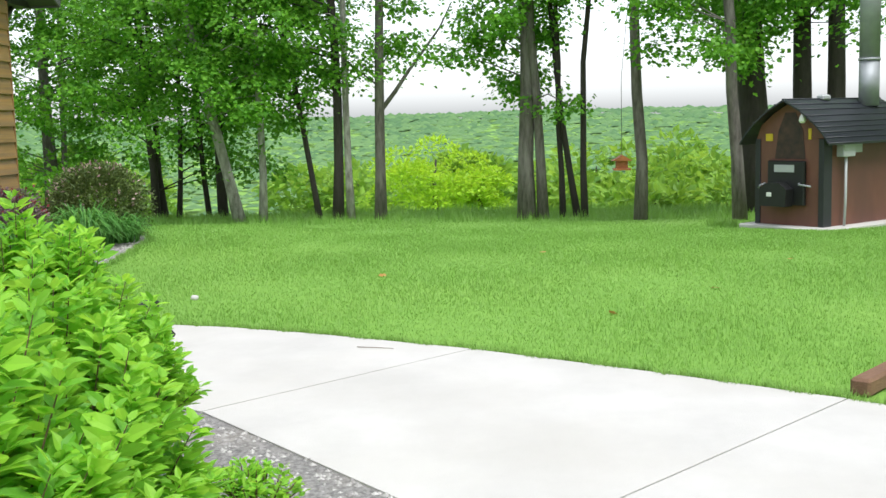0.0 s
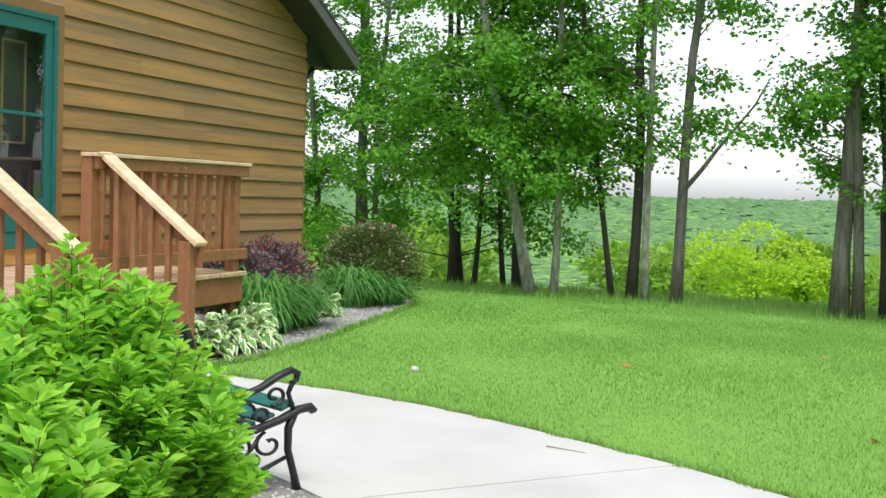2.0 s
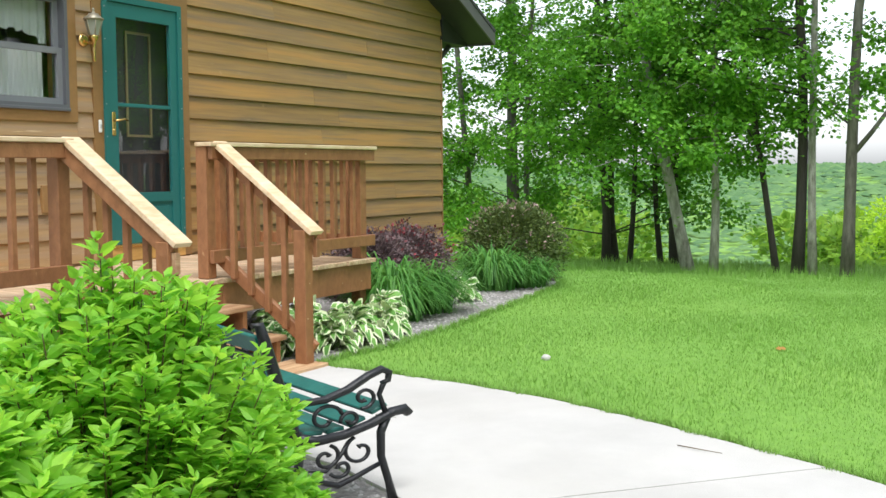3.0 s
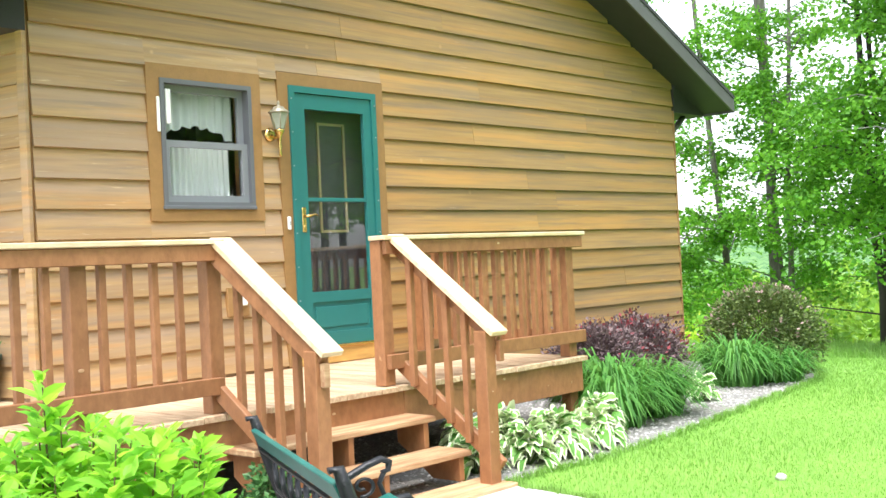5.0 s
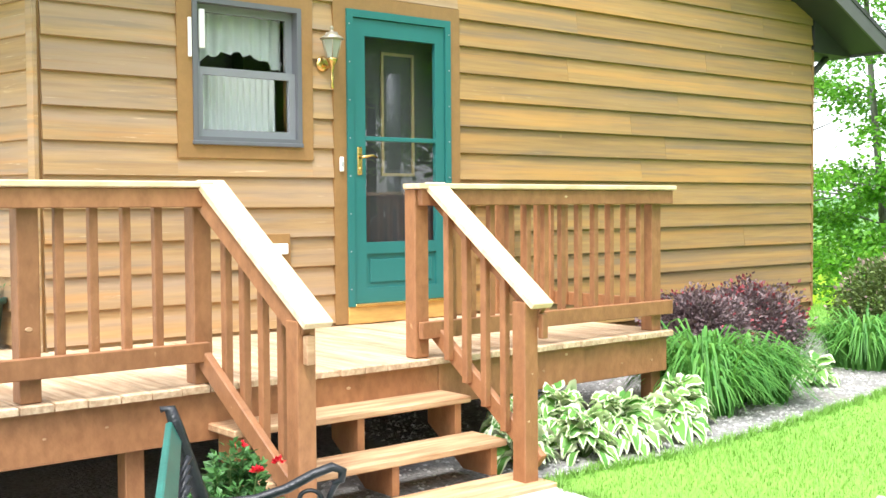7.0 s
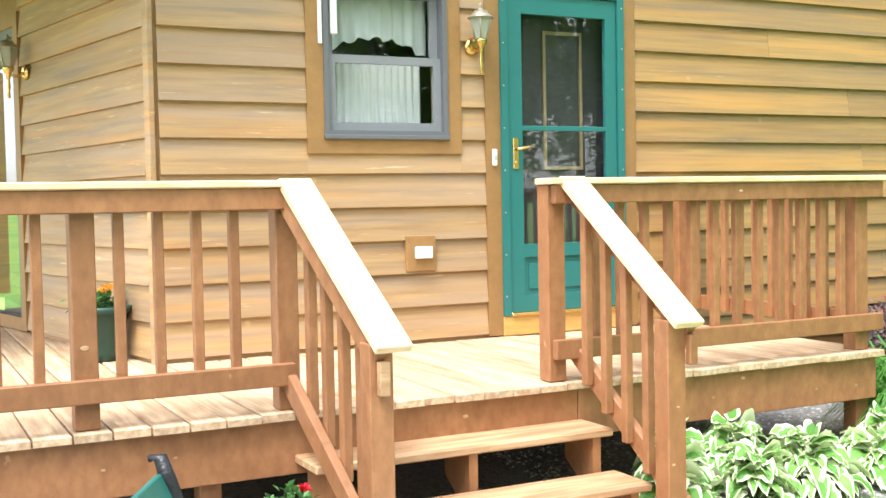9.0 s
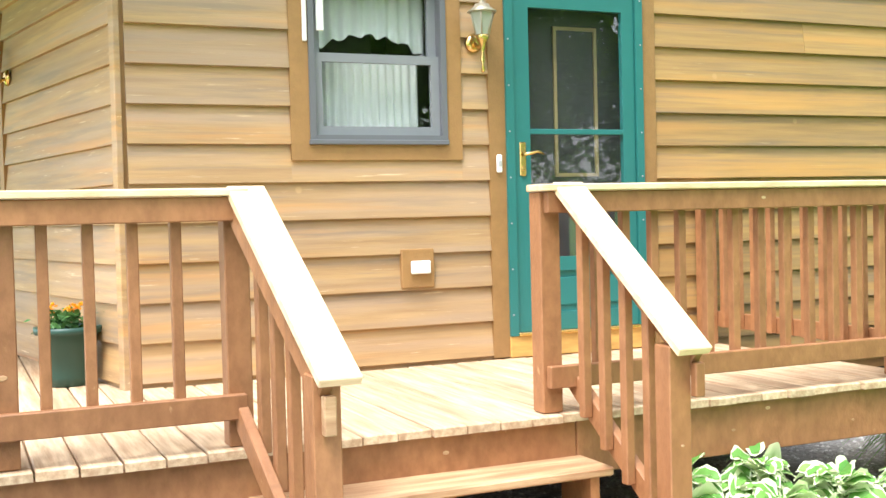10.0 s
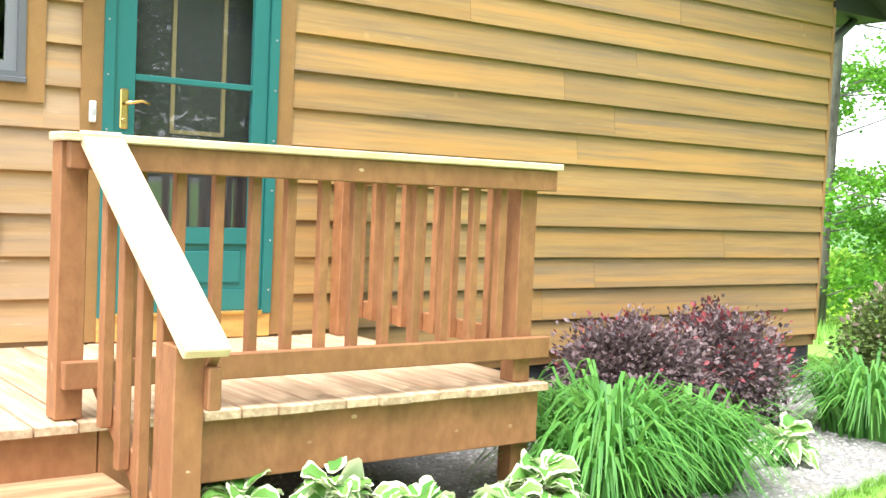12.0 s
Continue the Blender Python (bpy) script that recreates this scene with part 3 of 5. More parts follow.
def curtain(name, x0, x1, z_low, z_high, y, folds, label):
    """A gathered sheer: a rippled sheet whose lower edge follows z_low(u)."""
    nu, nv = folds * 8, 8
    v, f = [], []
    for i in range(nu + 1):
        u = i / nu
        for j in range(nv + 1):
            w = j / nv
            z = z_low(u) * (1 - w) + z_high * w
            v.append((x0 + (x1 - x0) * u, y + 0.014 * math.sin(u * folds * 6.28 + 0.6 * math.sin(9 * u)) * (1.1 - 0.5 * w), z))
    for i in range(nu):
        for j in range(nv):
            a = i * (nv + 1) + j
            f.append((a, a + nv + 1, a + nv + 2, a + 1))
    ob = pydata(name, v, f, CURTAIN, smooth=True)
    return tagged(ob, label, "curtain")


curtain("cafe_curtain", x0 + 0.06, x1 - 0.095, lambda u: z0 + 0.02, zm + 0.015, 0.13, 13, "sheer white cafe curtain gathered behind the lower sash")
curtain("valance", x0 + 0.05, x1 - 0.05, lambda u: z1 - 0.30 - 0.11 * abs(2 * u - 1) ** 2.2 + 0.012 * math.sin(u * 40), z1 - 0.02, 0.13, 9, "sheer white valance scalloped across the upper sash")
bm = bmesh.new()
tube(bm, [(x0 - 0.01, 0.13, zm + 0.01), (x1 + 0.01, 0.13, zm + 0.01)], 0.006, 8)
tagged(part("curtain_rod", bm, WHITE), "thin white cafe curtain rod", "curtain rod")
part("thermometer", soft_box(x0 + 0.045, x0 + 0.085, -0.035, -0.018, zm + 0.11, z1 - 0.07), WHITE, window_1, "slim white thermometer")
bm = soft_box(x0 - 0.035, x0 - 0.012, -0.05, -0.034, zm + 0.05, zm + 0.29)
tagged(part("thermometer_bracket", bm, WHITE, window_1))

# storm door: frame, leaf, kick panel, glass, bar and handle
x0, x1, z0, z1 = DOOR
door_1 = tagged(new("door_1"), "closed teal storm door with a full glass panel", "door", kind="structure")
bm = bmesh.new()
box(bm, x0 - 0.10, x0, -0.034, -0.001, 0.57, z1 + 0.095)
box(bm, x1, x1 + 0.095, -0.034, -0.001, 0.57, z1 + 0.095)
box(bm, x0, x1, -0.034, -0.001, z1, z1 + 0.095)
part("trim", bm, TRIM, door_1, "brown stained door trim")
part("sill", soft_box(x0, x1, -0.045, 0.05, 0.565, z0), SILLWOOD, door_1, "yellow bare wood sill")
bm = bmesh.new()
box(bm, x0, x0 + 0.05, -0.05, 0.03, z0, z1)
box(bm, x1 - 0.05, x1, -0.05, 0.03, z0, z1)
box(bm, x0 + 0.05, x1 - 0.05, -0.05, 0.03, z1 - 0.05, z1)
part("door_frame", bm, TEAL, door_1)
bm = bmesh.new()
box(bm, x0 + 0.055, x0 + 0.155, -0.035, 0.0, z0 + 0.02, z1 - 0.055)
box(bm, x1 - 0.135, x1 - 0.055, -0.035, 0.0, z0 + 0.02, z1 - 0.055)
box(bm, x0 + 0.155, x1 - 0.135, -0.035, 0.0, z1 - 0.17, z1 - 0.055)
box(bm, x0 + 0.155, x1 - 0.135, -0.035, 0.0, 1.04, 1.12)
box(bm, x0 + 0.155, x1 - 0.135, -0.035, 0.0, z0 + 0.02, z0 + 0.12)
box(bm, x0 + 0.155, x1 - 0.135, -0.020, 0.0, z0 + 0.12, 1.04)
part("door_leaf", bm, TEAL, door_1)
part("kick_panel", soft_box(x0 + 0.19, x1 - 0.17, -0.028, -0.0205, z0 + 0.155, 1.005, 0.006), TEAL, door_1)
part("glazing_bar", soft_box(x0 + 0.155, x1 - 0.135, -0.032, -0.004, 1.815, 1.845, 0.003), TEAL, door_1)
for g0, g1 in ((1.12, 1.815), (1.845, z1 - 0.17)):
    bm = bmesh.new()
    box(bm, x0 + 0.155, x1 - 0.135, -0.020, -0.016, g0, g1)
    ob = part("pane", bm, GLASS, door_1)
    ob.visible_shadow = False
part("threshold", soft_box(x0 + 0.05, x1 - 0.05, -0.06, 0.03, z0 - 0.002, z0 + 0.018), BRASS, door_1, "worn brass threshold strip")
handle = part("handle_plate", soft_box(x0 + 0.082, x0 + 0.122, -0.045, -0.035, 1.58, 1.77, 0.006), BRASS, door_1, "polished brass handle plate")
bm = bmesh.new()
tube(bm, [(x0 + 0.10, -0.045, 1.70), (x0 + 0.10, -0.085, 1.70), (x0 + 0.13, -0.09, 1.705), (x0 + 0.17, -0.088, 1.715), (x0 + 0.215, -0.085, 1.70)], [0.010, 0.010, 0.009, 0.008, 0.006], 8)
part("lever", bm, BRASS, handle)
bm = bmesh.new()
lathe(bm, [(0.012, -0.01), (0.014, 0.0), (0.010, 0.008)], 10)
bmesh.ops.transform(bm, matrix=pose(x0 + 0.10, -0.048, 1.62, 90), verts=bm.verts[:])
part("lock", bm, BRASS, handle)
for sx in (x0 + 0.018, x1 - 0.018):
    for sz in np.linspace(z0 + 0.12, z1 - 0.1, 8):
        bm = bmesh.new()
        lathe(bm, [(0.006, 0.0), (0.005, 0.003)], 6)
        bmesh.ops.transform(bm, matrix=pose(sx, -0.0505, float(sz), 90), verts=bm.verts[:])
        part("screw", bm, STEEL, door_1)
# the inner door, behind the storm door
inner = tagged(new("door_2"), "dark inner door with a pale gold framed panel", "door", kind="structure")
part("door_leaf", soft_box(x0 + 0.02, x1 - 0.02, 0.11, 0.15, z0, z1), DARKINDOOR, inner)
part("panel_frame", frame_ring(x0 + 0.39, x1 - 0.225, 1.58, 2.45, 0.020, 0.098, 0.11), GOLD, inner, "pale gold moulding")

# doorbell button
bell = tagged(part("doorbell", soft_box(-0.078, -0.045, -0.05, -0.034, 1.60, 1.70, 0.006), WHITE), "small white doorbell button on the door trim", "doorbell")
part("button", soft_box(-0.070, -0.053, -0.054, -0.049, 1.635, 1.665, 0.002), GREYBOX, bell)

# outlet on its block
outlet = thing("outlet", "white outdoor outlet on a stained wood block", "outlet")
part("block", soft_box(-0.66, -0.47, -0.045, -0.012, 0.985, 1.195), TRIM, outlet, "brown stained block")
part("cover", soft_box(-0.61, -0.50, -0.07, -0.045, 1.06, 1.13, 0.006), WHITE, outlet, "white hinged cover")


def wall_lamp(m, label):
    """A carriage lamp: back plate, arm, tapered glazed lantern, roof, finial and tail."""
    lamp = thing("wall_lamp", label, "wall lamp", "wall lamps beside the doors", m=m)
    bm = bmesh.new()
    lathe(bm, [(0.052, 0), (0.052, 0.008), (0.03, 0.022)], 16)
    bmesh.ops.transform(bm, matrix=pose(0, 0.0, 0.0, 90), verts=bm.verts[:])
    part("back_plate", bm, BRASS, lamp)
    bm = bmesh.new()
    tube(bm, [(0, -0.01, 0.0), (0, -0.06, -0.03), (0, -0.10, -0.02), (0, -0.115, 0.03)], 0.011, 8)
    part("arm", bm, BRASS, lamp)
    bm = bmesh.new()
    lathe(bm, [(0.004, -0.175), (0.012, -0.165), (0.007, -0.13), (0.014, -0.10), (0.008, -0.07), (0.016, -0.02), (0.03, 0.0), (0.038, 0.02), (0.034, 0.03)], 10, (0, -0.115, 0.0))
    part("tail", bm, BRASS, lamp)
    bm = bmesh.new()
    lathe(bm, [(0.036, 0.03), (0.068, 0.15)], 6, (0, -0.115, 0.0))
    ob = part("lantern_glass", bm, LAMPGLASS, lamp, "faceted clear glass")
    ob.visible_shadow = False
    for k in range(6):
        a = math.pi * k / 3
        bm = bmesh.new()
        tube(bm, [(0.038 * math.cos(a), -0.115 + 0.038 * math.sin(a), 0.03), (0.070 * math.cos(a), -0.115 + 0.070 * math.sin(a), 0.15)], 0.0045, 5)
        part("rib", bm, PEWTER, lamp)
    bm = bmesh.new()
    lathe(bm, [(0.078, 0.148), (0.08, 0.156), (0.045, 0.18), (0.038, 0.195), (0.015, 0.20), (0.008, 0.215), (0.014, 0.225), (0.004, 0.24)], 12, (0, -0.115, 0.0))
    part("lamp_roof", bm, PEWTER, lamp)
    bm = bmesh.new()
    lathe(bm, [(0.012, 0.03), (0.012, 0.07), (0.02, 0.09), (0.016, 0.125), (0.004, 0.135)], 10, (0, -0.115, 0.0))
    part("bulb", bm, WHITE, lamp)
    return lamp


wall_lamp(pose(-0.195, -0.022, 2.31), "brass carriage lamp on the siding beside the teal door")
wall_lamp(side_m @ pose(1.92, 0.022, 2.29, 0, 0, 180), "brass carriage lamp on the angled wall")

# patio door in the angled wall
door_3 = tagged(new("door_3"), "sliding patio door with dark glass in brown trim", "door", kind="structure")
door_3.matrix_basis = side_m
a, b, z0, z1 = SIDE_DOOR
part("trim", frame_ring(a - 0.09, b + 0.09, z0 - 0.03, z1 + 0.09, 0.09, 0.0, 0.034), TRIM, door_3)
part("door_frame", frame_ring(a, b, z0, z1, 0.06, -0.06, 0.02), VINYL, door_3)
bm = bmesh.new()
box(bm, a + 0.06, b - 0.06, -0.03, -0.024, z0 + 0.06, z1 - 0.06)
ob = part("pane", bm, GLASS, door_3)
ob.visible_shadow = False
# added wall, unseen itself: near-black colour stands in for the unlit room
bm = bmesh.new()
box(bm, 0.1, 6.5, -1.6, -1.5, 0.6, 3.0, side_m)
tagged(part("wall_inner", bm, DARKINDOOR), "near-black wall added behind the patio door as its dim room", "wall", kind="structure")


# ---- deck, rails and steps ----
DECK_X0, DECK_X1, DECK_Y = -7.0, 1.37, -1.69
deck = tagged(new("deck"), "raised wooden deck with sun-worn boards and red-brown fascia", "deck", kind="structure")
rng = random.Random(9)
x = DECK_X1 - 0.14
while x > DECK_X0:
    w = 0.135
    back = -0.026 if x > LEFT - 0.1 else min(4.0, (LEFT - x) * 0.98 / 0.20)
    bm = bmesh.new()
    box(bm, x, x + w, DECK_Y + rng.uniform(-0.012, 0.008), back, DECK - 0.034, DECK + rng.uniform(-0.002, 0.002))
    bmesh.ops.bevel(bm, geom=[e for e in bm.edges if all(v.co.z > DECK - 0.02 for v in e.verts)], offset=0.005, segments=1, affect="EDGES")
    part("board", bm, DECKING, deck)
    x -= w + 0.008
part("fascia", soft_box(DECK_X0, -0.56, DECK_Y + 0.03, DECK_Y + 0.07, 0.30, DECK - 0.036), REDWOOD, deck, "red-brown stained fascia board")
part("fascia", soft_box(-0.556, DECK_X1 - 0.03, DECK_Y + 0.03, DECK_Y + 0.07, 0.30, DECK - 0.036), REDWOOD, deck, "red-brown stained fascia board")
part("fascia", soft_box(DECK_X1 - 0.05, DECK_X1 - 0.012, DECK_Y + 0.075, -0.03, 0.30, DECK - 0.036), REDWOOD, deck, "red-brown stained fascia board")
for x in np.arange(-6.6, 1.3, 0.6):
    part("joist", soft_box(float(x), float(x) + 0.04, DECK_Y + 0.08, -0.03, 0.30, DECK - 0.036), REDWOOD, deck)
for x in (-5.2, -3.4, -2.30, 1.24):
    part("support_post", soft_box(x, x + 0.09, DECK_Y + 0.075, DECK_Y + 0.165, -0.05, 0.30), REDWOOD, deck)

TOP, CAP_T = 1.485, 0.028
BAL = to_mesh("baluster", soft_box(-0.019, 0.019, -0.019, 0.019, 0, 0.76, 0.003), REDWOOD)


def straight_rail(name, label, x0, x1, posts, first, step, m, count):
    """Cap, face board, bottom rail, posts and balusters of a level rail along x, seen from -y."""
    r = thing(name, label, "deck railing", m=m)
    part("cap", soft_box(x0, x1, -0.05, 0.09, TOP - CAP_T, TOP), RAILTOP, r, "sun-bleached bare cap board")
    part("top_rail", soft_box(x0 + 0.03, x1 - 0.02, -0.035, 0.003, TOP - CAP_T - 0.088, TOP - CAP_T - 0.002), REDWOOD, r)
    part("bottom_rail", soft_box(x0 + 0.03, x1 - 0.02, -0.035, 0.003, 0.665, 0.755), REDWOOD, r)
    for px in posts:
        part("post", soft_box(px, px + 0.09, 0.005, 0.095, DECK + 0.002, TOP - CAP_T - 0.002), REDWOOD, r)
    for k in range(count):
        bx = first + k * step
        if all(not (px - 0.03 < bx < px + 0.12) for px in posts):
            piece("baluster", BAL, r, pose(bx, 0.024, 0.668))
    return r


FRONT_Y = -1.655
straight_rail("deck_railing", "red-brown deck railing with square balusters along the front", -0.715, 1.385, [-0.70, 1.203], -0.433, 0.1405, pose(0, FRONT_Y, 0), 12)
straight_rail("deck_railing", "long red-brown deck railing with square balusters", -6.9, -1.895, [-6.8, -4.75, -2.762, -1.975], -6.5675, 0.1475, pose(0, FRONT_Y, 0), 32)
straight_rail("deck_railing", "short red-brown railing at the deck end by the siding", -1.56, -0.03, [-0.13], -1.45, 0.137, pose(1.345, 0, 0, 0, 0, 90), 11)

steps = tagged(new("steps"), "three open wooden steps with worn treads", "steps", kind="structure")
S0, S1 = -1.92, -0.535
TREADS = [(-1.905, 0.380), (-2.18, 0.197)]
for y, z in TREADS:
    part("tread", soft_box(S0, S1, y, y + 0.27, z - 0.035, z, 0.006), TREAD, steps)
part("landing_board", soft_box(S0 - 0.02, S1 + 0.06, -2.47, -2.17, -0.012, 0.022, 0.005), TREAD, steps)
for sx in (S0 + 0.05, (S0 + S1) / 2 - 0.02, S1 - 0.10):
    bm = bmesh.new()
    prism(bm, [(-1.664, 0.344), (-1.89, 0.344), (-1.89, 0.161), (-2.165, 0.161), (-2.165, 0.023), (-1.95, 0.023), (-1.664, 0.22)][::-1], sx, sx + 0.04, "yz")
    part("stringer", bm, REDWOOD, steps)


def stair_rail(label, xc, x_low, side):
    """A sloping hand rail: cap, face board, bottom rail, four balusters and a newel at the foot; side: which way its boards face."""
    def skew(bm):
        for v in bm.verts:
            v.co.x += (x_low - xc) * (ya - v.co.y) / (ya - yb)
        return bm

    r = thing("stair_railing", label, "stair railing", "railings beside the steps")
    ya, za, yb, zb = -1.66, 1.472, -2.425, 0.872
    d = Vector((0, yb - ya, zb - za))
    ang = math.degrees(math.atan2(-d.z, -d.y))
    m = pose(xc, ya, za, ang)
    L = d.length
    part("cap", skew(soft_box(-0.068, 0.068, -L, 0.0, -0.006, 0.028, 0.004, m)), RAILTOP, r, "sun-bleached sloping cap board")
    part("top_rail", skew(soft_box(side * 0.034 - 0.019, side * 0.034 + 0.019, -L + 0.01, -0.01, -0.095, -0.008, 0.004, m)), REDWOOD, r)
    low = pose(xc, ya, za - 0.74, ang)
    part("bottom_rail", skew(soft_box(side * 0.034 - 0.019, side * 0.034 + 0.019, -L + 0.02, 0.03, -0.085, 0.0, 0.004, low)), REDWOOD, r)
    for k in range(4):
        y = ya - 0.12 - 0.135 * k
        top = za + (y - ya) * d.z / d.y - 0.02
        part("baluster", skew(soft_box(xc - side * 0.006 - 0.019, xc - side * 0.006 + 0.019, y - 0.019, y + 0.019, top - 0.80, top)), REDWOOD, r)
    part("end_block", soft_box(x_low - 0.02 + side * 0.03, x_low + 0.02 + side * 0.03, -2.42, -2.386, 0.72, 0.84), TREAD if side < 0 else REDWOOD, r)
    part("newel_post", soft_box(x_low - 0.075, x_low + 0.015, -2.385, -2.295, -0.03, 0.93 - 0.03), REDWOOD, r)
    return r


stair_rail("sloping red-brown stair railing beside the hostas", -0.585, -0.535, 1)
stair_rail("sloping red-brown stair railing beside the rose", -1.90, -1.815, -1)


# pale knots where the stain has worn off
for kx, ky, kz, size in ((0.42, -1.66, 0.485, 1.5), (0.23, -1.66, 0.405, 1.2), (0.91, -1.66, 0.385, 1.0), (1.19, -1.66, 0.38, 1.4), (-1.14, -1.66, 0.455, 1.5), (-2.40, -1.66, 0.425, 1.0),
                         (-2.67, -1.66, 0.41, 1.0), (0.39, -1.69, 1.415, 1.3), (-2.72, -1.65, 0.87, 1.8), (-0.585, -2.385, 0.32, 1.0), (-0.56, -2.385, 0.55, 0.8)):
    bm = bmesh.new()
    lathe(bm, [(0.010, 0.0), (0.008, 0.0015)], 9)
    bmesh.ops.transform(bm, matrix=pose(kx, ky, kz, 90) @ Matrix.Diagonal((0.95 * size, 0.55 * size, 1, 1)), verts=bm.verts[:])
    part("knot", bm, TREAD, deck, "pale bare knot")


# ---- plants ----
def unit(a):
    return a / (np.linalg.norm(a, axis=1, keepdims=True) + 1e-9)


def limb_path(rng, start, way, length, n=5, wander=0.12, rise=0.0):
    pts, p, d = [np.array(start, float)], np.array(start, float), np.array(way, float)
    for _ in range(n):
        d = d / np.linalg.norm(d)
        p = p + d * length / n
        pts.append(p.copy())
        d = d + rng.normal(0, wander, 3) + (0, 0, rise)
    return pts


def forest_tree(x, y, r, height, lean, bark, label, seed, low=1.4, sprays=46, per=62, reach=1.9, side=0.0, leaf=LEAF_MAPLE, fork=0.0, bend=0.0):
    """A slender forest maple: tapered trunk, limbs and flat sprays of lobed leaves. lean: shift along y for a metre of height."""
    rng = np.random.default_rng(seed)
    z0 = float(ground_height(np.array(x), np.array(y))) - 0.15
    tree = thing("tree", label, "tree", "trees along the lawn's edge", m=pose(x, y, z0))
    hs = np.linspace(0, height, 12)
    wob = np.cumsum(rng.normal(0, 0.03, (12, 2)), axis=0)
    wob[0] = 0
    spine = np.stack([wob[:, 0] * 0.8, lean * hs + wob[:, 1] + bend * np.sin(hs * 0.9), hs], -1)
    rad = r * (1 - 0.75 * hs / height)
    rad[0] *= 1.25
    bm = bmesh.new()
    tube(bm, spine.tolist(), rad.tolist(), 10)
    trunk = part("trunk", bm, bark, tree)
    if fork:
        k = 2
        pts = [spine[k] + (0, 0, -0.1)] + [spine[k] + (0.05 * i, -fork * (0.27 * i + 0.03 * math.sin(2.0 * i)), 0.26 * i + 0.022 * i * i) for i in range(1, 6)]
        bm = bmesh.new()
        tube(bm, pts, [rad[k] * 0.5 * (1 - 0.15 * i) for i in range(6)], 8)
        part("limb", bm, bark, tree)
    places, ways, sizes = [], [], []
    limbs = bmesh.new()
    for _ in range(sprays):
        h = low + (6.6 - low) * rng.uniform(0, 1) if rng.random() < 0.82 else rng.uniform(6.6, height * 0.97)
        base = np.array([np.interp(h - 0.25, hs, spine[:, i]) for i in range(3)])
        a = rng.uniform(0, 2 * np.pi)
        out = reach * rng.uniform(0.25, 1.0) * (1.0 - 0.45 * h / height)
        tip = base + (out * np.cos(a), out * np.sin(a) + side * out, rng.uniform(-0.1, 0.55))
        mid = (base + tip) / 2 + (0, 0, rng.uniform(0.0, 0.25))
        tube(limbs, [base, mid, tip], [0.022, 0.014, 0.005], 4, False)
        n = int(per * rng.uniform(0.6, 1.4))
        w = rng.uniform(0.40, 0.85)
        long = np.array([math.cos(a), math.sin(a)])
        c = rng.normal(0, 1, (n, 3)) * (w * 0.42, w * 0.42, 0.10)
        c[:, :2] += rng.uniform(-0.75, 0.45, (n, 1)) * w * long
        c[:, 2] += c[:, :2] @ rng.normal(0, 0.32, 2) + 0.09 * np.sin(9 * c[:, 0] + 40 * h) * np.sin(8 * c[:, 1] + 17 * h)
        c[:, 2] -= 0.20 * (np.linalg.norm(c[:, :2], axis=1)) ** 2
        places.append(tip + c)
        d = c.copy()
        d[:, :2] += rng.normal(0, 0.35, (n, 2))
        d[:, 2] = rng.normal(-0.15, 0.2, n)
        ways.append(d)
        sizes.append(rng.uniform(0.06, 0.115, n))
    tagged(part("branching", limbs, bark, tree), kind="stuff")
    v, f = scatter(rng, np.concatenate(places), np.concatenate(ways), np.concatenate(sizes), LEAF_BROAD, LEAF_PLAIN_F, droop=0.25)
    tagged(pydata("crown", v, f, leaf, tree), kind="stuff")
    return tree


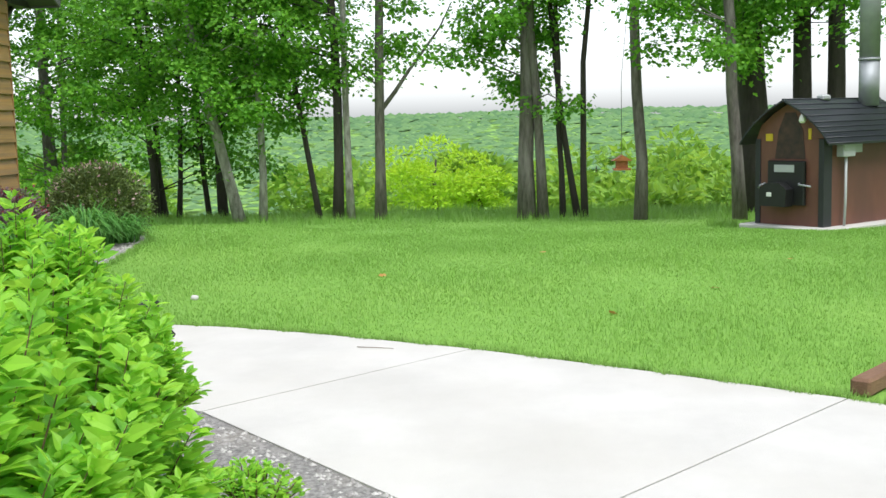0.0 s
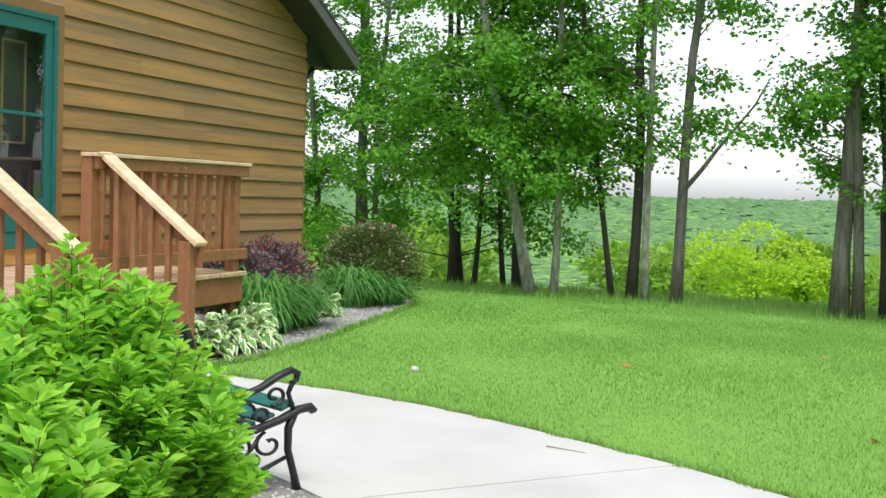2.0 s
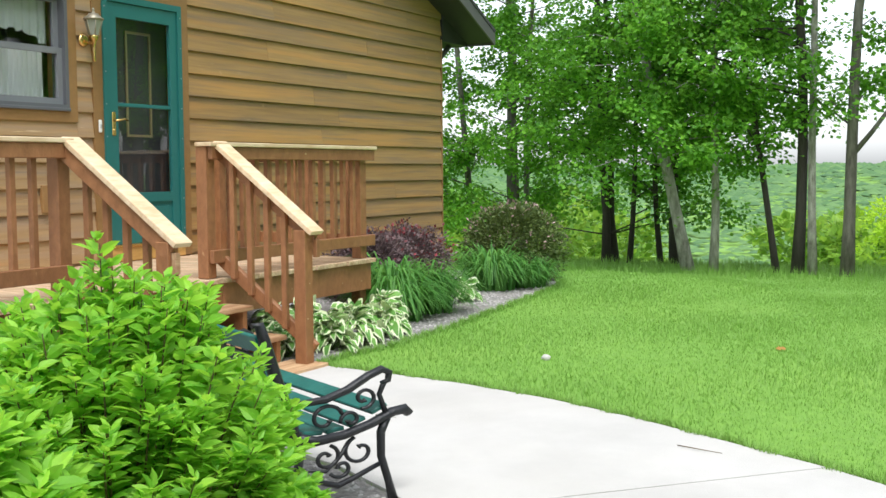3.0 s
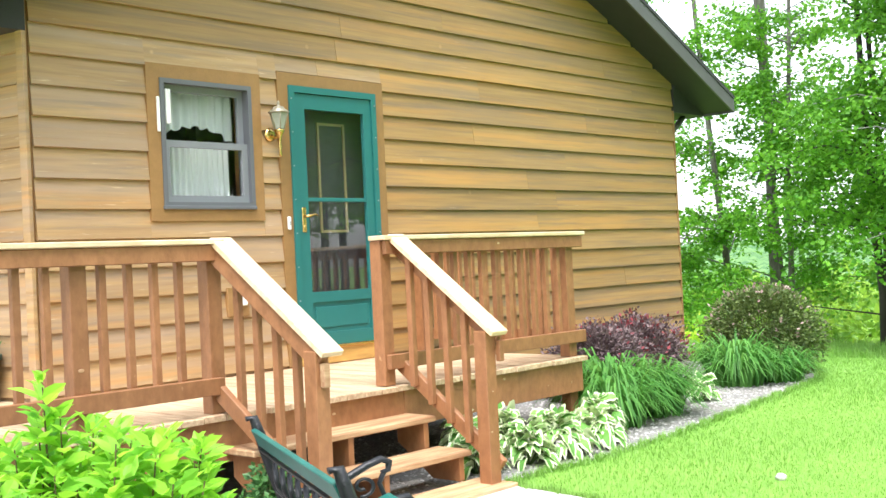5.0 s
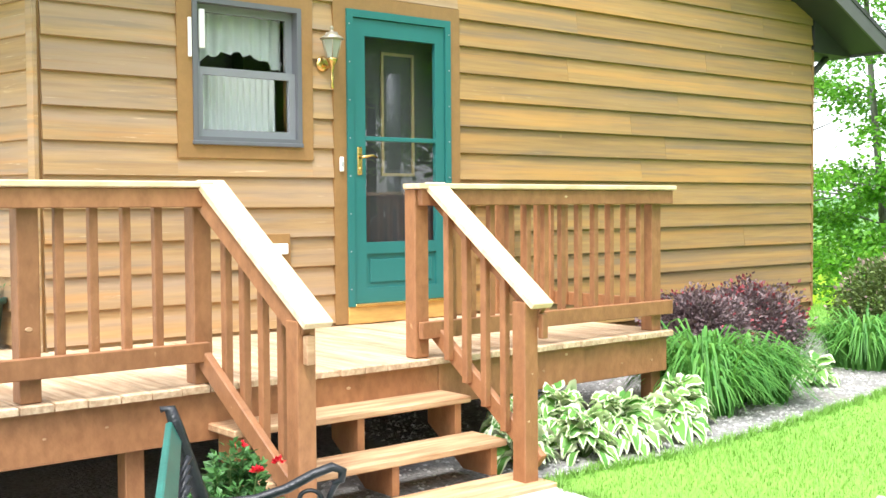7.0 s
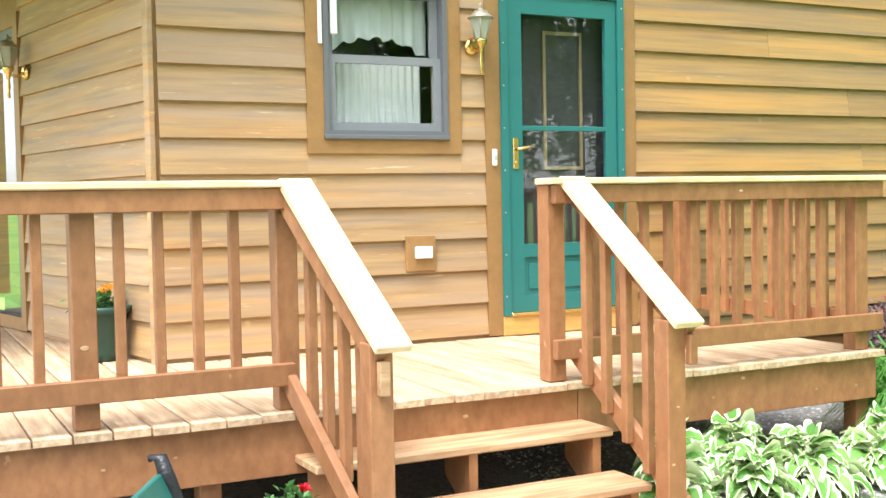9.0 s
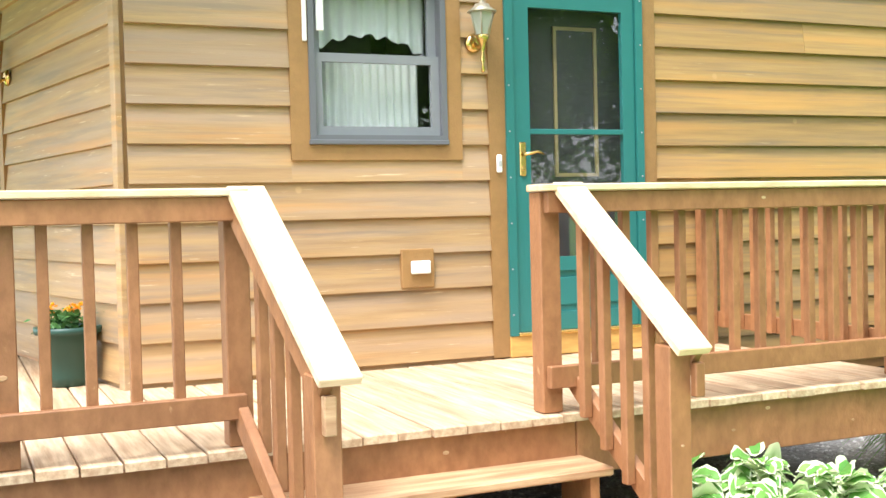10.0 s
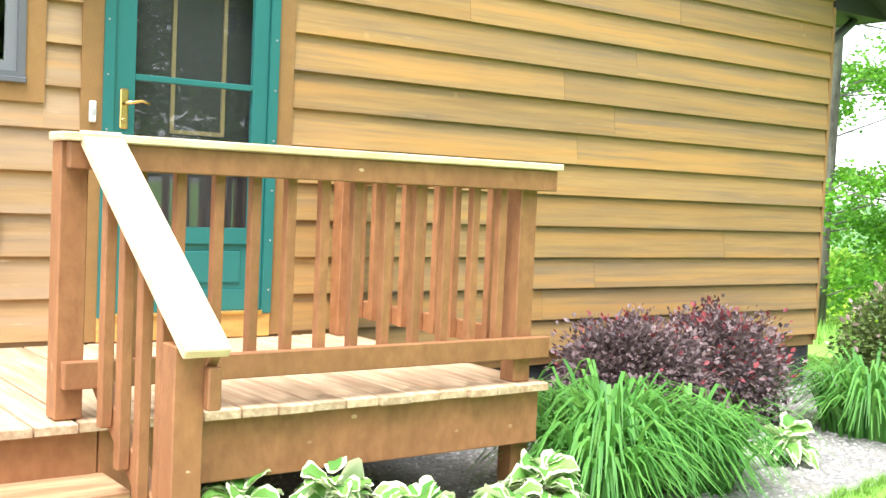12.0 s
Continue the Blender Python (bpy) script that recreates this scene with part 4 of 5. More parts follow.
TREES = [  # x, y, trunk radius, height, lean, bark, low, sprays, reach, side
    (12.3, -1.20, 0.104, 12.0, 0.19, PALEBARK, 1.9, 52, 2.1, 0.0),
    (12.3, -1.60, 0.074, 11.0, 0.0, PALEBARK, 1.6, 46, 2.1, 0.1),
    (12.4, -2.66, 0.058, 10.5, 0.12, DARKBARK, 2.3, 26, 1.8, 0.2),
    (12.3, -2.99, 0.098, 12.5, 0.03, DARKBARK, 2.7, 24, 1.9, 0.5),
    (12.3, -3.24, 0.072, 12.5, 0.01, PALEBARK, 3.0, 22, 1.8, 0.3),
    (12.2, -3.79, 0.104, 12.0, -0.045, BARK, 2.6, 22, 1.6, 0.2),
    (11.6, -6.43, 0.145, 13.0, 0.0, BARK, 2.4, 38, 1.7, 0.1),
    (11.6, -6.72, 0.090, 12.5, 0.035, BARK, 2.5, 26, 1.8, 0.2),
    (11.9, -7.08, 0.054, 10.5, 0.01, DARKBARK, 3.4, 6, 1.4, 0.0),
    (11.95, -7.36, 0.060, 10.5, 0.12, DARKBARK, 3.4, 6, 1.4, 0.0),
    (11.8, -7.46, 0.060, 10.5, -0.02, DARKBARK, 3.4, 6, 1.4, 0.0),
    (11.0, -8.33, 0.103, 12.5, 0.01, BARK, 5.0, 12, 1.7, -0.2),
    (10.6, -9.92, 0.106, 12.5, 0.03, BARK, 2.8, 26, 1.7, 0.2),
    (12.5, -10.57, 0.290, 14.0, 0.02, DARKBARK, 3.3, 30, 2.6, 0.0),
    (12.8, -11.53, 0.190, 14.0, 0.01, DARKBARK, 3.3, 30, 2.6, 0.0),
    (12.6, -12.02, 0.180, 14.0, 0.02, DARKBARK, 3.3, 30, 2.6, 0.0),
    (13.6, 0.80, 0.080, 11.5, 0.05, DARKBARK, 0.9, 52, 2.6, 0.0),
    (13.8, 0.67, 0.068, 11.5, 0.02, DARKBARK, 1.3, 52, 2.5, 0.0),
    (13.7, 0.38, 0.052, 10.5, -0.03, DARKBARK, 1.3, 44, 2.3, 0.0),
    (13.8, -0.22, 0.052, 11.5, 0.04, DARKBARK, 1.5, 50, 2.3, 0.0),
    (13.6, -0.54, 0.092, 13.0, 0.02, DARKBARK, 1.8, 50, 2.3, 0.0),
    (15.5, 3.70, 0.127, 13.5, 0.01, BARK, 1.3, 60, 2.7, 0.0),
    (15.7, 3.55, 0.080, 13.0, 0.04, BARK, 1.3, 54, 2.6, 0.0),
    (15.4, 3.34, 0.066, 12.0, -0.03, BARK, 1.0, 60, 2.7, 0.0),
    (15.5, 4.64, 0.080, 13.0, 0.06, BARK, 0.8, 60, 2.9, 0.0),
    (15.0, 6.60, 0.140, 13.0, 0.0, BARK, 0.8, 60, 2.9, 0.0),
    (15.8, 9.00, 0.150, 13.0, 0.0, BARK, 0.8, 60, 2.9, 0.0),
]
for k, (x, y, r, h, lean, bark, low, sprays, reach, side) in enumerate(TREES):
    word = {"grey_bark": "grey-barked", "pale_bark": "pale-barked", "dark_bark": "dark-barked"}[bark.name]
    forest_tree(x, y, r, h, lean, bark, f"slender {word} maple at the edge of the lawn", 100 + k, low, int(sprays * (0.76 if k < 16 else 0.46)), 300, reach, side,
                fork=1.0 if k == 5 else 0.0, bend=0.05 if k in (8, 9, 10) else 0.0)


def valley_tree(x, y, top, r, tall, leaf, label, seed, n=2600, size=0.28):
    """A round-crowned tree down the slope: trunk, limbs and many leafy clumps."""
    rng = np.random.default_rng(seed)
    z0 = float(ground_height(np.array(x), np.array(y)))
    tree = thing("tree", label, "tree", "trees down the slope", m=pose(x, y, z0))
    zc = top - z0 - tall / 2
    bm = bmesh.new()
    tube(bm, [(0, 0, -0.3), (0.05, 0, zc * 0.5), (0.0, 0.1, zc), (0, 0, zc + tall * 0.3)], [0.16, 0.13, 0.09, 0.03], 8)
    part("trunk", bm, DARKBARK, tree)
    clumps = unit(rng.normal(0, 1, (26, 3))) * rng.uniform(0.45, 0.95, (26, 1)) * (r, r, tall / 2)
    clumps = clumps[clumps[:, 2] > -0.45 * tall]
    pick = rng.integers(0, len(clumps), n)
    d = unit(rng.normal(0, 1, (n, 3)))
    d[:, 2] = np.abs(d[:, 2]) * 0.9 - 0.15
    pos = clumps[pick] + d * (0.42 * r, 0.42 * r, 0.20 * tall) * rng.uniform(0.75, 1.05, (n, 1)) + (0, 0, zc)
    v, f = scatter(rng, pos, d + rng.normal(0, 0.5, (n, 3)), rng.uniform(0.6, 1.2, n) * size, LEAF_PLAIN, LEAF_PLAIN_F)
    pydata("crown", v, f, leaf, tree)
    return tree


valley_tree(30.0, -3.75, 0.62, 2.0, 3.3, LEAF_LIME, "bright lime-green round tree below the lawn", 1, 6000, 0.17)
valley_tree(31.0, -5.3, -0.35, 1.0, 2.0, LEAF_LIME, "bright lime-green round tree below the lawn", 2, 3200, 0.17)
rng = np.random.default_rng(21)
for k in range(58):
    ring = k % 3
    dist = (rng.uniform(25, 33), rng.uniform(36, 50), rng.uniform(52, 80))[ring]
    az = rng.uniform(-32, 50)
    x, y = -7 + dist * math.cos(radians(az)), -5.8 + dist * math.sin(radians(az))
    if x < 17 or (-3 < az < 8 and dist < 41):
        continue
    top = 1.3 - dist * (rng.uniform(0.050, 0.085), rng.uniform(0.036, 0.06), rng.uniform(0.024, 0.042))[ring]
    if az < -14 and ring == 0:
        top += 0.6
    r = dist * rng.uniform(0.045, 0.065)
    valley_tree(x, y, top, r, r * 1.5, LEAF_LIME if rng.random() < 0.06 else LEAF_FAR, "leafy green tree down the slope", 300 + k, 1900, 0.010 * dist)

# tall trees on the far side of the drive, behind the walk
for k, (x, y, r, tall) in enumerate([(-13.5, -17, 2.6, 8.5), (-9.5, -19, 2.8, 9.5), (-6.0, -17.5, 2.4, 8.0), (-2.5, -19.5, 2.8, 9.5), (1.5, -18, 2.6, 9.0), (5.5, -20, 2.8, 9.5), (9.5, -19, 2.6, 9.0), (-17.5, -12, 2.6, 9.0),
                                      (-11.5, -23, 3.4, 12.0), (-7.5, -24, 3.4, 12.5), (-3.8, -23, 3.4, 12.0), (-0.3, -24, 3.4, 12.5), (3.6, -23, 3.4, 12.0), (7.6, -24, 3.4, 12.5), (12.0, -23, 3.4, 12.0), (13.5, -18.5, 2.8, 9.5), (17.5, -19.5, 2.8, 9.5), (16.2, -23.5, 3.4, 12.5), (21.0, -22.5, 3.4, 12.0)]):
    valley_tree(x, y, tall + 1.0, r, tall, LEAF_FAR, "tall leafy green tree across the drive", 500 + k, 9000, 0.30)

# the wooded valley floor and far hills: crowns packed into one canopy
rng = np.random.default_rng(5)
n = 30000
dist = np.exp(rng.uniform(np.log(70), np.log(3200), n))
az = np.radians(rng.uniform(-38, 58, n))
px, py = -7 + dist * np.cos(az), -5.8 + dist * np.sin(az)
field = np.sin(px * 0.021 + 1.0) * np.sin(py * 0.017 + 2.2) > 0.72
keep = ~(field & (dist < 420))
px, py, dist = px[keep], py[keep], dist[keep]
pz = ground_height(px, py)
rad = np.clip(dist * 0.0065, 1.6, 18) * rng.uniform(0.7, 1.3, len(dist))
ico = bmesh.new()
bmesh.ops.create_icosphere(ico, subdivisions=1, radius=1.0)
iv = np.array([v.co for v in ico.verts])
itri = np.array([[v.index for v in f.verts] for f in ico.faces])
ico.free()
keepv = iv[:, 2] > -0.3
remap = np.cumsum(keepv) - 1
itri = remap[itri[keepv[itri].all(axis=1)]]
iv = iv[keepv]
jit = 1 + rng.normal(0, 0.10, (len(px), len(iv), 1))
v = iv[None] * jit * rad[:, None, None] * (1, 1, 0.65) + np.stack([px, py, pz + rad * 0.25], -1)[:, None]
f = (itri[None] + (np.arange(len(px)) * len(iv))[:, None, None]).reshape(-1, 3)
FARWOOD = leaf_material("far_canopy", (0.125, 0.235, 0.075), (0.065, 0.15, 0.055), rough=0.9, through=0.0)
woods = pydata("far_woods", v.reshape(-1, 3), f, FARWOOD, smooth=True)
tagged(woods, "dense green woods filling the valley to the horizon", "woods", kind="stuff")


def leafy_shrub(name, label, x, y, r, tall, seed, stems, per, leaf, size, stem_mat=STEM, shape=(LEAF_POINTED, LEAF_POINTED_F), spread=1.0, base=0.0):
    """An upright shrub: arching stems that carry pairs of pointed leaves, thickest at the tips."""
    rng = np.random.default_rng(seed)
    ob = thing(name, label, "shrub", m=pose(x, y, base))
    bm = bmesh.new()
    P, W, S = [], [], []
    for _ in range(stems):
        a = rng.uniform(0, 2 * np.pi)
        q = math.sqrt(rng.uniform(0, 1)) * r
        tip = np.array([q * math.cos(a), q * math.sin(a), tall * math.sqrt(max(0.05, 1 - 0.86 * (q / r) ** 2)) * rng.uniform(0.72, 0.95)])
        if rng.random() < 0.12:
            tip *= (1.05, 1.05, 1.07)
        root = np.array([tip[0] * 0.15, tip[1] * 0.15, 0.0])
        mid = (root + tip) / 2 + (tip[0] * 0.15, tip[1] * 0.15, tall * 0.06)
        path = np.array([root, (root + mid) / 2, mid, (mid * 0.45 + tip * 0.55), tip])
        tube(bm, path, [0.006, 0.005, 0.004, 0.003, 0.0015], 4, False)
        grow = unit((tip - mid)[None])[0]
        nodes = max(2, per // 5)
        for k in range(nodes):
            u = 1 - 0.82 * (k / nodes) ** 1.15
            seg = min(3, int(u * 4))
            w = u * 4 - seg
            p = path[seg] * (1 - w) + path[seg + 1] * w
            turn = rng.uniform(0, 6.28)
            open_up = 0.75 if k == 0 else 0.35
            for m in range(5):
                b = turn + m * 1.2566 + rng.normal(0, 0.25)
                d = np.array([math.cos(b), math.sin(b), 0.0]) + grow * (open_up + rng.normal(0, 0.18)) + (0, 0, 0.1)
                P.append(p + unit(d[None])[0] * 0.006 + rng.normal(0, 0.006, 3))
                W.append(d)
                S.append(size * rng.uniform(0.75, 1.3) * (0.72 if k == 0 else 1.0))
    tagged(part("stem", bm, stem_mat, ob), kind="stuff")
    v, f = scatter(rng, np.array(P), np.array(W), np.array(S), *shape)
    v[:, 2] = np.maximum(v[:, 2], 0.01)
    tagged(pydata("foliage", v, f, leaf, ob), kind="stuff")
    return ob


leafy_shrub("shrub", "lush bright-green shrub in the gravel bed", -4.28, -4.36, 0.57, 1.10, 11, 270, 75, LEAF_SHRUB, 0.058)
leafy_shrub("shrub", "lush bright-green shrub beside the walk", -5.31, -4.80, 0.46, 1.04, 12, 180, 66, LEAF_SHRUB, 0.066)
leafy_shrub("shrub", "dense bright-green shrub by the gravel", -5.95, -4.75, 0.62, 1.12, 13, 190, 64, LEAF_SHRUB, 0.07)
leafy_shrub("shrub", "low young green plant at the bed edge", -4.38, -5.17, 0.17, 0.22, 14, 30, 20, LEAF_SHRUB, 0.04)


def round_shrub(name, label, x, y, r, tall, seed, n, leaf, size, extra=None, n_extra=0, extra_name="", wild=0.1):
    """A clipped or bushy mound: a shell of small leaves over twigs."""
    rng = np.random.default_rng(seed)
    ob = thing(name, label, "shrub", m=pose(x, y, -0.02))
    bm = bmesh.new()
    for _ in range(26):
        d = unit(rng.normal(0, 1, (1, 3)))[0]
        d[2] = abs(d[2])
        tube(bm, [(0, 0, 0), d * (r * 0.5, r * 0.5, tall * 0.5), d * (r * 0.9, r * 0.9, tall * 0.92)], [0.012, 0.008, 0.003], 4, False)
    tagged(part("stem", bm, STEM, ob), kind="stuff")

    def shell(n, depth):
        d = unit(rng.normal(0, 1, (n, 3)))
        low = d[:, 2] < -0.8
        d[low, 2] *= -1
        bump = 1 + wild * np.sin(d[:, 0] * 7 + seed) * np.sin(d[:, 1] * 6 + 1) + wild * rng.normal(0, 0.5, n)
        p = d * (rng.uniform(depth, 1.0, n) * bump)[:, None]
        p = p * (r, r, tall * 0.56) + (0, 0, tall * 0.45)
        p[:, 2] = np.maximum(p[:, 2], 0.03)
        return p, d + rng.normal(0, 0.55, (n, 3))
    p, w = shell(n, 0.55)
    v, f = scatter(rng, p, w, size * rng.uniform(0.6, 1.25, n), LEAF_PLAIN, LEAF_PLAIN_F)
    tagged(pydata("foliage", v, f, leaf, ob), kind="stuff")
    if extra:
        p, w = shell(n_extra, 0.98)
        top = p[:, 2] > tall * 0.45
        v, f = scatter(rng, p[top], w[top] + (0, 0, 0.4), size * rng.uniform(0.7, 1.3, int(top.sum())), LEAF_PLAIN, LEAF_PLAIN_F)
        tagged(pydata(extra_name, v, f, extra, ob), kind="stuff")
    return ob


round_shrub("spirea_bush", "clipped round spirea bush with faded pink blossom", 5.33, -1.12, 0.63, 0.90, 31, 13000, LEAF_SPIREA, 0.045, PETAL_PINK, 260, "blossom", 0.05)
round_shrub("barberry_bush", "purple-leaved barberry bush against the siding", 2.98, -0.62, 0.48, 0.66, 32, 10500, LEAF_PURPLE, 0.040, LEAF_RED, 200, "young_growth", 0.16)
round_shrub("barberry_bush", "purple-leaved barberry bush with red young tips", 3.75, -0.60, 0.48, 0.68, 33, 9500, LEAF_PURPLE, 0.040, LEAF_RED, 700, "young_growth", 0.16)


def daylily(x, y, r, tall, seed, n, label):
    """A fountain of strap leaves that arch outwards."""
    rng = np.random.default_rng(seed)
    V, F = [], []
    for k in range(n):
        a = rng.uniform(0, 2 * np.pi)
        q = rng.uniform(0, 0.5) * r
        drop = rng.uniform(1.3, 2.3)
        climb = drop + rng.uniform(0.15, 0.6)
        out = rng.uniform(0.3, 0.95) * r
        h = tall * rng.uniform(0.6, 1.05)
        c, s = math.cos(a), math.sin(a)
        w = rng.uniform(0.008, 0.013)
        b = len(V)
        for i in range(6):
            u = i / 5
            dd = q + out * (0.25 * u + 0.75 * u * u)
            z = 1.25 * h * (climb * u - drop * u * u)
            ww = w * (1 - u ** 2.2) + 0.0012
            V += [(dd * c - ww * s, dd * s + ww * c, max(z, 0.0)), (dd * c + ww * s, dd * s - ww * c, max(z, 0.0))]
            if i:
                F.append((b + 2 * i - 2, b + 2 * i - 1, b + 2 * i + 1, b + 2 * i))
    ob = thing("daylily", label, "daylily", "daylilies along the bed", m=pose(x, y, -0.02))
    tagged(pydata("foliage", V, F, LEAF_LILY, ob), kind="stuff")
    return ob


daylily(1.98, -1.45, 0.64, 0.50, 41, 680, "large clump of arching green daylily leaves in gravel")
daylily(2.36, -1.62, 0.54, 0.42, 42, 420, "clump of arching green daylily leaves by the lawn edge")
daylily(1.66, -1.72, 0.44, 0.44, 45, 260, "clump of arching green daylily leaves by the hostas")
daylily(4.35, -1.30, 0.60, 0.46, 43, 460, "clump of arching green daylily leaves beside the spirea")
daylily(4.75, -1.55, 0.46, 0.36, 44, 240, "small clump of arching daylily leaves by the lawn")


def hosta(x, y, r, tall, seed, n, label, margin=LEAF_CREAM):
    """A mound of broad arching leaves with cream margins."""
    rng = np.random.default_rng(seed)
    ob = thing("hosta", label, "hosta", "hostas beside the deck", m=pose(x, y, -0.02))
    for which, mat in (("variegation", margin), ("foliage", LEAF_HOSTA)):
        rng = np.random.default_rng(seed)
        V, F = [], []
        for k in range(n):
            a = rng.uniform(0, 2 * np.pi)
            tier = k / n
            out = r * (0.35 + 0.65 * (1 - tier)) * rng.uniform(0.7, 1.0)
            h = tall * (0.30 + 0.65 * tier) * rng.uniform(0.7, 1.15)
            L, Wd = rng.uniform(0.13, 0.20), rng.uniform(0.032, 0.047)
            twist = rng.normal(0, 0.6)
            c, s = math.cos(a), math.sin(a)
            start = max(0.02, out - L * 0.8)
            inner = which == "foliage"
            b = len(V)
            for i in range(7):
                u = i / 6
                uu = 0.04 + 0.86 * u if inner else u
                dd = start + L * uu * (1 - 0.22 * uu)
                z = h + (0.05 + 0.06 * tier) * uu - (0.15 - 0.07 * tier) * uu * uu + (0.004 if inner else 0)
                wave = 0.006 * math.sin(uu * 13 + k)
                w = Wd * (math.sin(math.pi * min(1, uu * 0.94 + 0.06) ** 0.72) ** 0.9) * (0.58 if inner else 1.0)
                tx, ty = math.cos(a + 1.5708), math.sin(a + 1.5708)
                V += [(dd * c + w * tx, dd * s + w * ty, z + wave + w * (0.16 + twist)), (dd * c, dd * s, z - 0.004 + (0.004 if inner else 0)),
                      (dd * c - w * tx, dd * s - w * ty, z - wave + w * (0.16 - twist))]
                if i:
                    p = b + 3 * i
                    F += [(p - 3, p - 2, p + 1, p), (p - 2, p - 1, p + 2, p + 1)]
        tagged(pydata(which, V, F, mat, ob, "cream-white leaf edges" if not inner else "", smooth=True), kind="stuff")
    bm = bmesh.new()
    for k in range(10):
        a = k * 0.63
        tube(bm, [(0, 0, 0), (0.4 * r * math.cos(a), 0.4 * r * math.sin(a), tall * 0.5)], [0.006, 0.004], 4, False)
    tagged(part("stalk", bm, GREENSTEM, ob), kind="stuff")
    return ob


for k, (x, y, r, t, n) in enumerate([(-0.28, -1.98, 0.30, 0.24, 34), (0.12, -2.08, 0.30, 0.25, 38), (0.48, -2.02, 0.36, 0.30, 50), (0.30, -1.72, 0.32, 0.31, 40), (0.88, -2.05, 0.32, 0.27, 42), (1.18, -1.88, 0.34, 0.30, 44), (-0.05, -1.70, 0.30, 0.31, 36)]):
    hosta(x, y, r, t * 0.95, 60 + k, int(n * 2.2), "variegated green and cream hosta beside the deck")
hosta(3.15, -1.58, 0.26, 0.20, 70, 46, "small pale green hosta in the gravel")


# ---- bench ----
def garden_bench(m):
    """Cast-iron ends with scrolls, green slats. x: to the front, y: along the seat."""
    b = thing("bench", "garden bench with black cast-iron ends and green slats", "bench", m=m)
    LEN = 1.28
    for y in (0.0, LEN):
        e = bmesh.new()
        tube(e, [(0.0, y, 0.0), (-0.02, y, 0.10), (-0.055, y, 0.24), (-0.055, y, 0.36), (-0.03, y, 0.43)], [0.022, 0.017, 0.017, 0.018, 0.02], 8)
        end = part("end_frame", e, IRON, b, "black cast-iron scrolled end")
        def rod(name, pts, r):
            e = bmesh.new()
            tube(e, [(p[0], y, p[1]) for p in pts], r, 7)
            part(name, e, IRON, end)
        rod("back_leg", [(-0.46, 0.0), (-0.43, 0.14), (-0.41, 0.30), (-0.42, 0.42)], [0.022, 0.018, 0.018, 0.02])
        rod("back_stile", [(-0.42, 0.36), (-0.45, 0.50), (-0.50, 0.68), (-0.545, 0.87), (-0.565, 0.95), (-0.595, 0.945)], [0.024, 0.026, 0.026, 0.024, 0.020, 0.014])
        rod("seat_rail", [(-0.43, 0.40), (-0.34, 0.365), (-0.22, 0.375), (-0.10, 0.41), (0.0, 0.455), (0.055, 0.46), (0.075, 0.435)], [0.022, 0.024, 0.022, 0.022, 0.024, 0.026, 0.022])
        rod("arm", [(-0.475, 0.57), (-0.40, 0.555), (-0.30, 0.56), (-0.20, 0.595), (-0.11, 0.65), (-0.05, 0.675), (-0.015, 0.655), (-0.02, 0.615), (-0.05, 0.605)], [0.013, 0.017, 0.019, 0.020, 0.020, 0.020, 0.017, 0.014, 0.012])
        rod("arm_post", [(-0.03, 0.45), (-0.045, 0.50), (-0.06, 0.55), (-0.045, 0.59), (-0.035, 0.61)], [0.013, 0.011, 0.011, 0.012, 0.012])

        def scroll(cx, cz, r, turns, start, flip=1):
            pts = []
            for i in range(19):
                t = i / 18
                a = start + flip * turns * 2 * math.pi * t
                q = r * (1 - 0.72 * t)
                pts.append((cx + q * math.cos(a), cz + q * math.sin(a)))
            rod("scroll", pts, [0.009] * 18 + [0.014])
        scroll(-0.13, 0.545, 0.055, 1.1, -1.8)
        scroll(-0.30, 0.465, 0.075, 0.9, 0.2)
        scroll(-0.19, 0.445, 0.045, 1.0, 3.4, -1)
        scroll(-0.30, 0.275, 0.062, 1.1, 1.2, -1)
        scroll(-0.15, 0.285, 0.075, 1.0, 1.9)
        scroll(-0.235, 0.215, 0.05, 0.9, 3.6)
        rod("apron", [(-0.42, 0.20), (-0.33, 0.165), (-0.25, 0.13), (-0.18, 0.155), (-0.06, 0.205)], [0.011, 0.013, 0.016, 0.013, 0.011])
        rod("brace", [(-0.42, 0.24), (-0.30, 0.21), (-0.24, 0.27), (-0.20, 0.34)], [0.009] * 4)
    for k, (x, z) in enumerate(((-0.05, 0.475), (-0.15, 0.425), (-0.25, 0.40), (-0.345, 0.40))):
        tilt = (-25, -22, -6, 6)[k]
        part("seat_slat", soft_box(-0.04, 0.04, 0.01, LEN - 0.01, 0.0, 0.022, 0.004, pose(x, 0, z - 0.01, 0, tilt, 0)), BENCHGREEN, b)
    for x, z in ((-0.462, 0.52), (-0.565, 0.85)):
        part("back_slat", soft_box(0.0, 0.022, 0.01, LEN - 0.01, -0.045, 0.045, 0.004, pose(x, 0, z, 0, -20, 0)), BENCHGREEN, b)
    # pierced iron panel in the back
    panel = bmesh.new()
    for k in range(9):
        y = 0.07 + k * 0.125
        pts = [(-0.475 - 0.05 * math.sin(t * 3.14) - 0.0, y + 0.05 * math.cos(t * 6.28), 0.565 + 0.23 * t) for t in np.linspace(0, 1, 9)]
        tube(panel, [(p[0] + 0.04 * (1 - (p[2] - 0.56) / 0.235) - 0.03, p[1], p[2]) for p in pts], 0.011, 6)
    box(panel, -0.006, 0.006, 0.01, LEN - 0.01, -0.008, 0.008, pose(-0.487, 0, 0.575, 0, -20, 0))
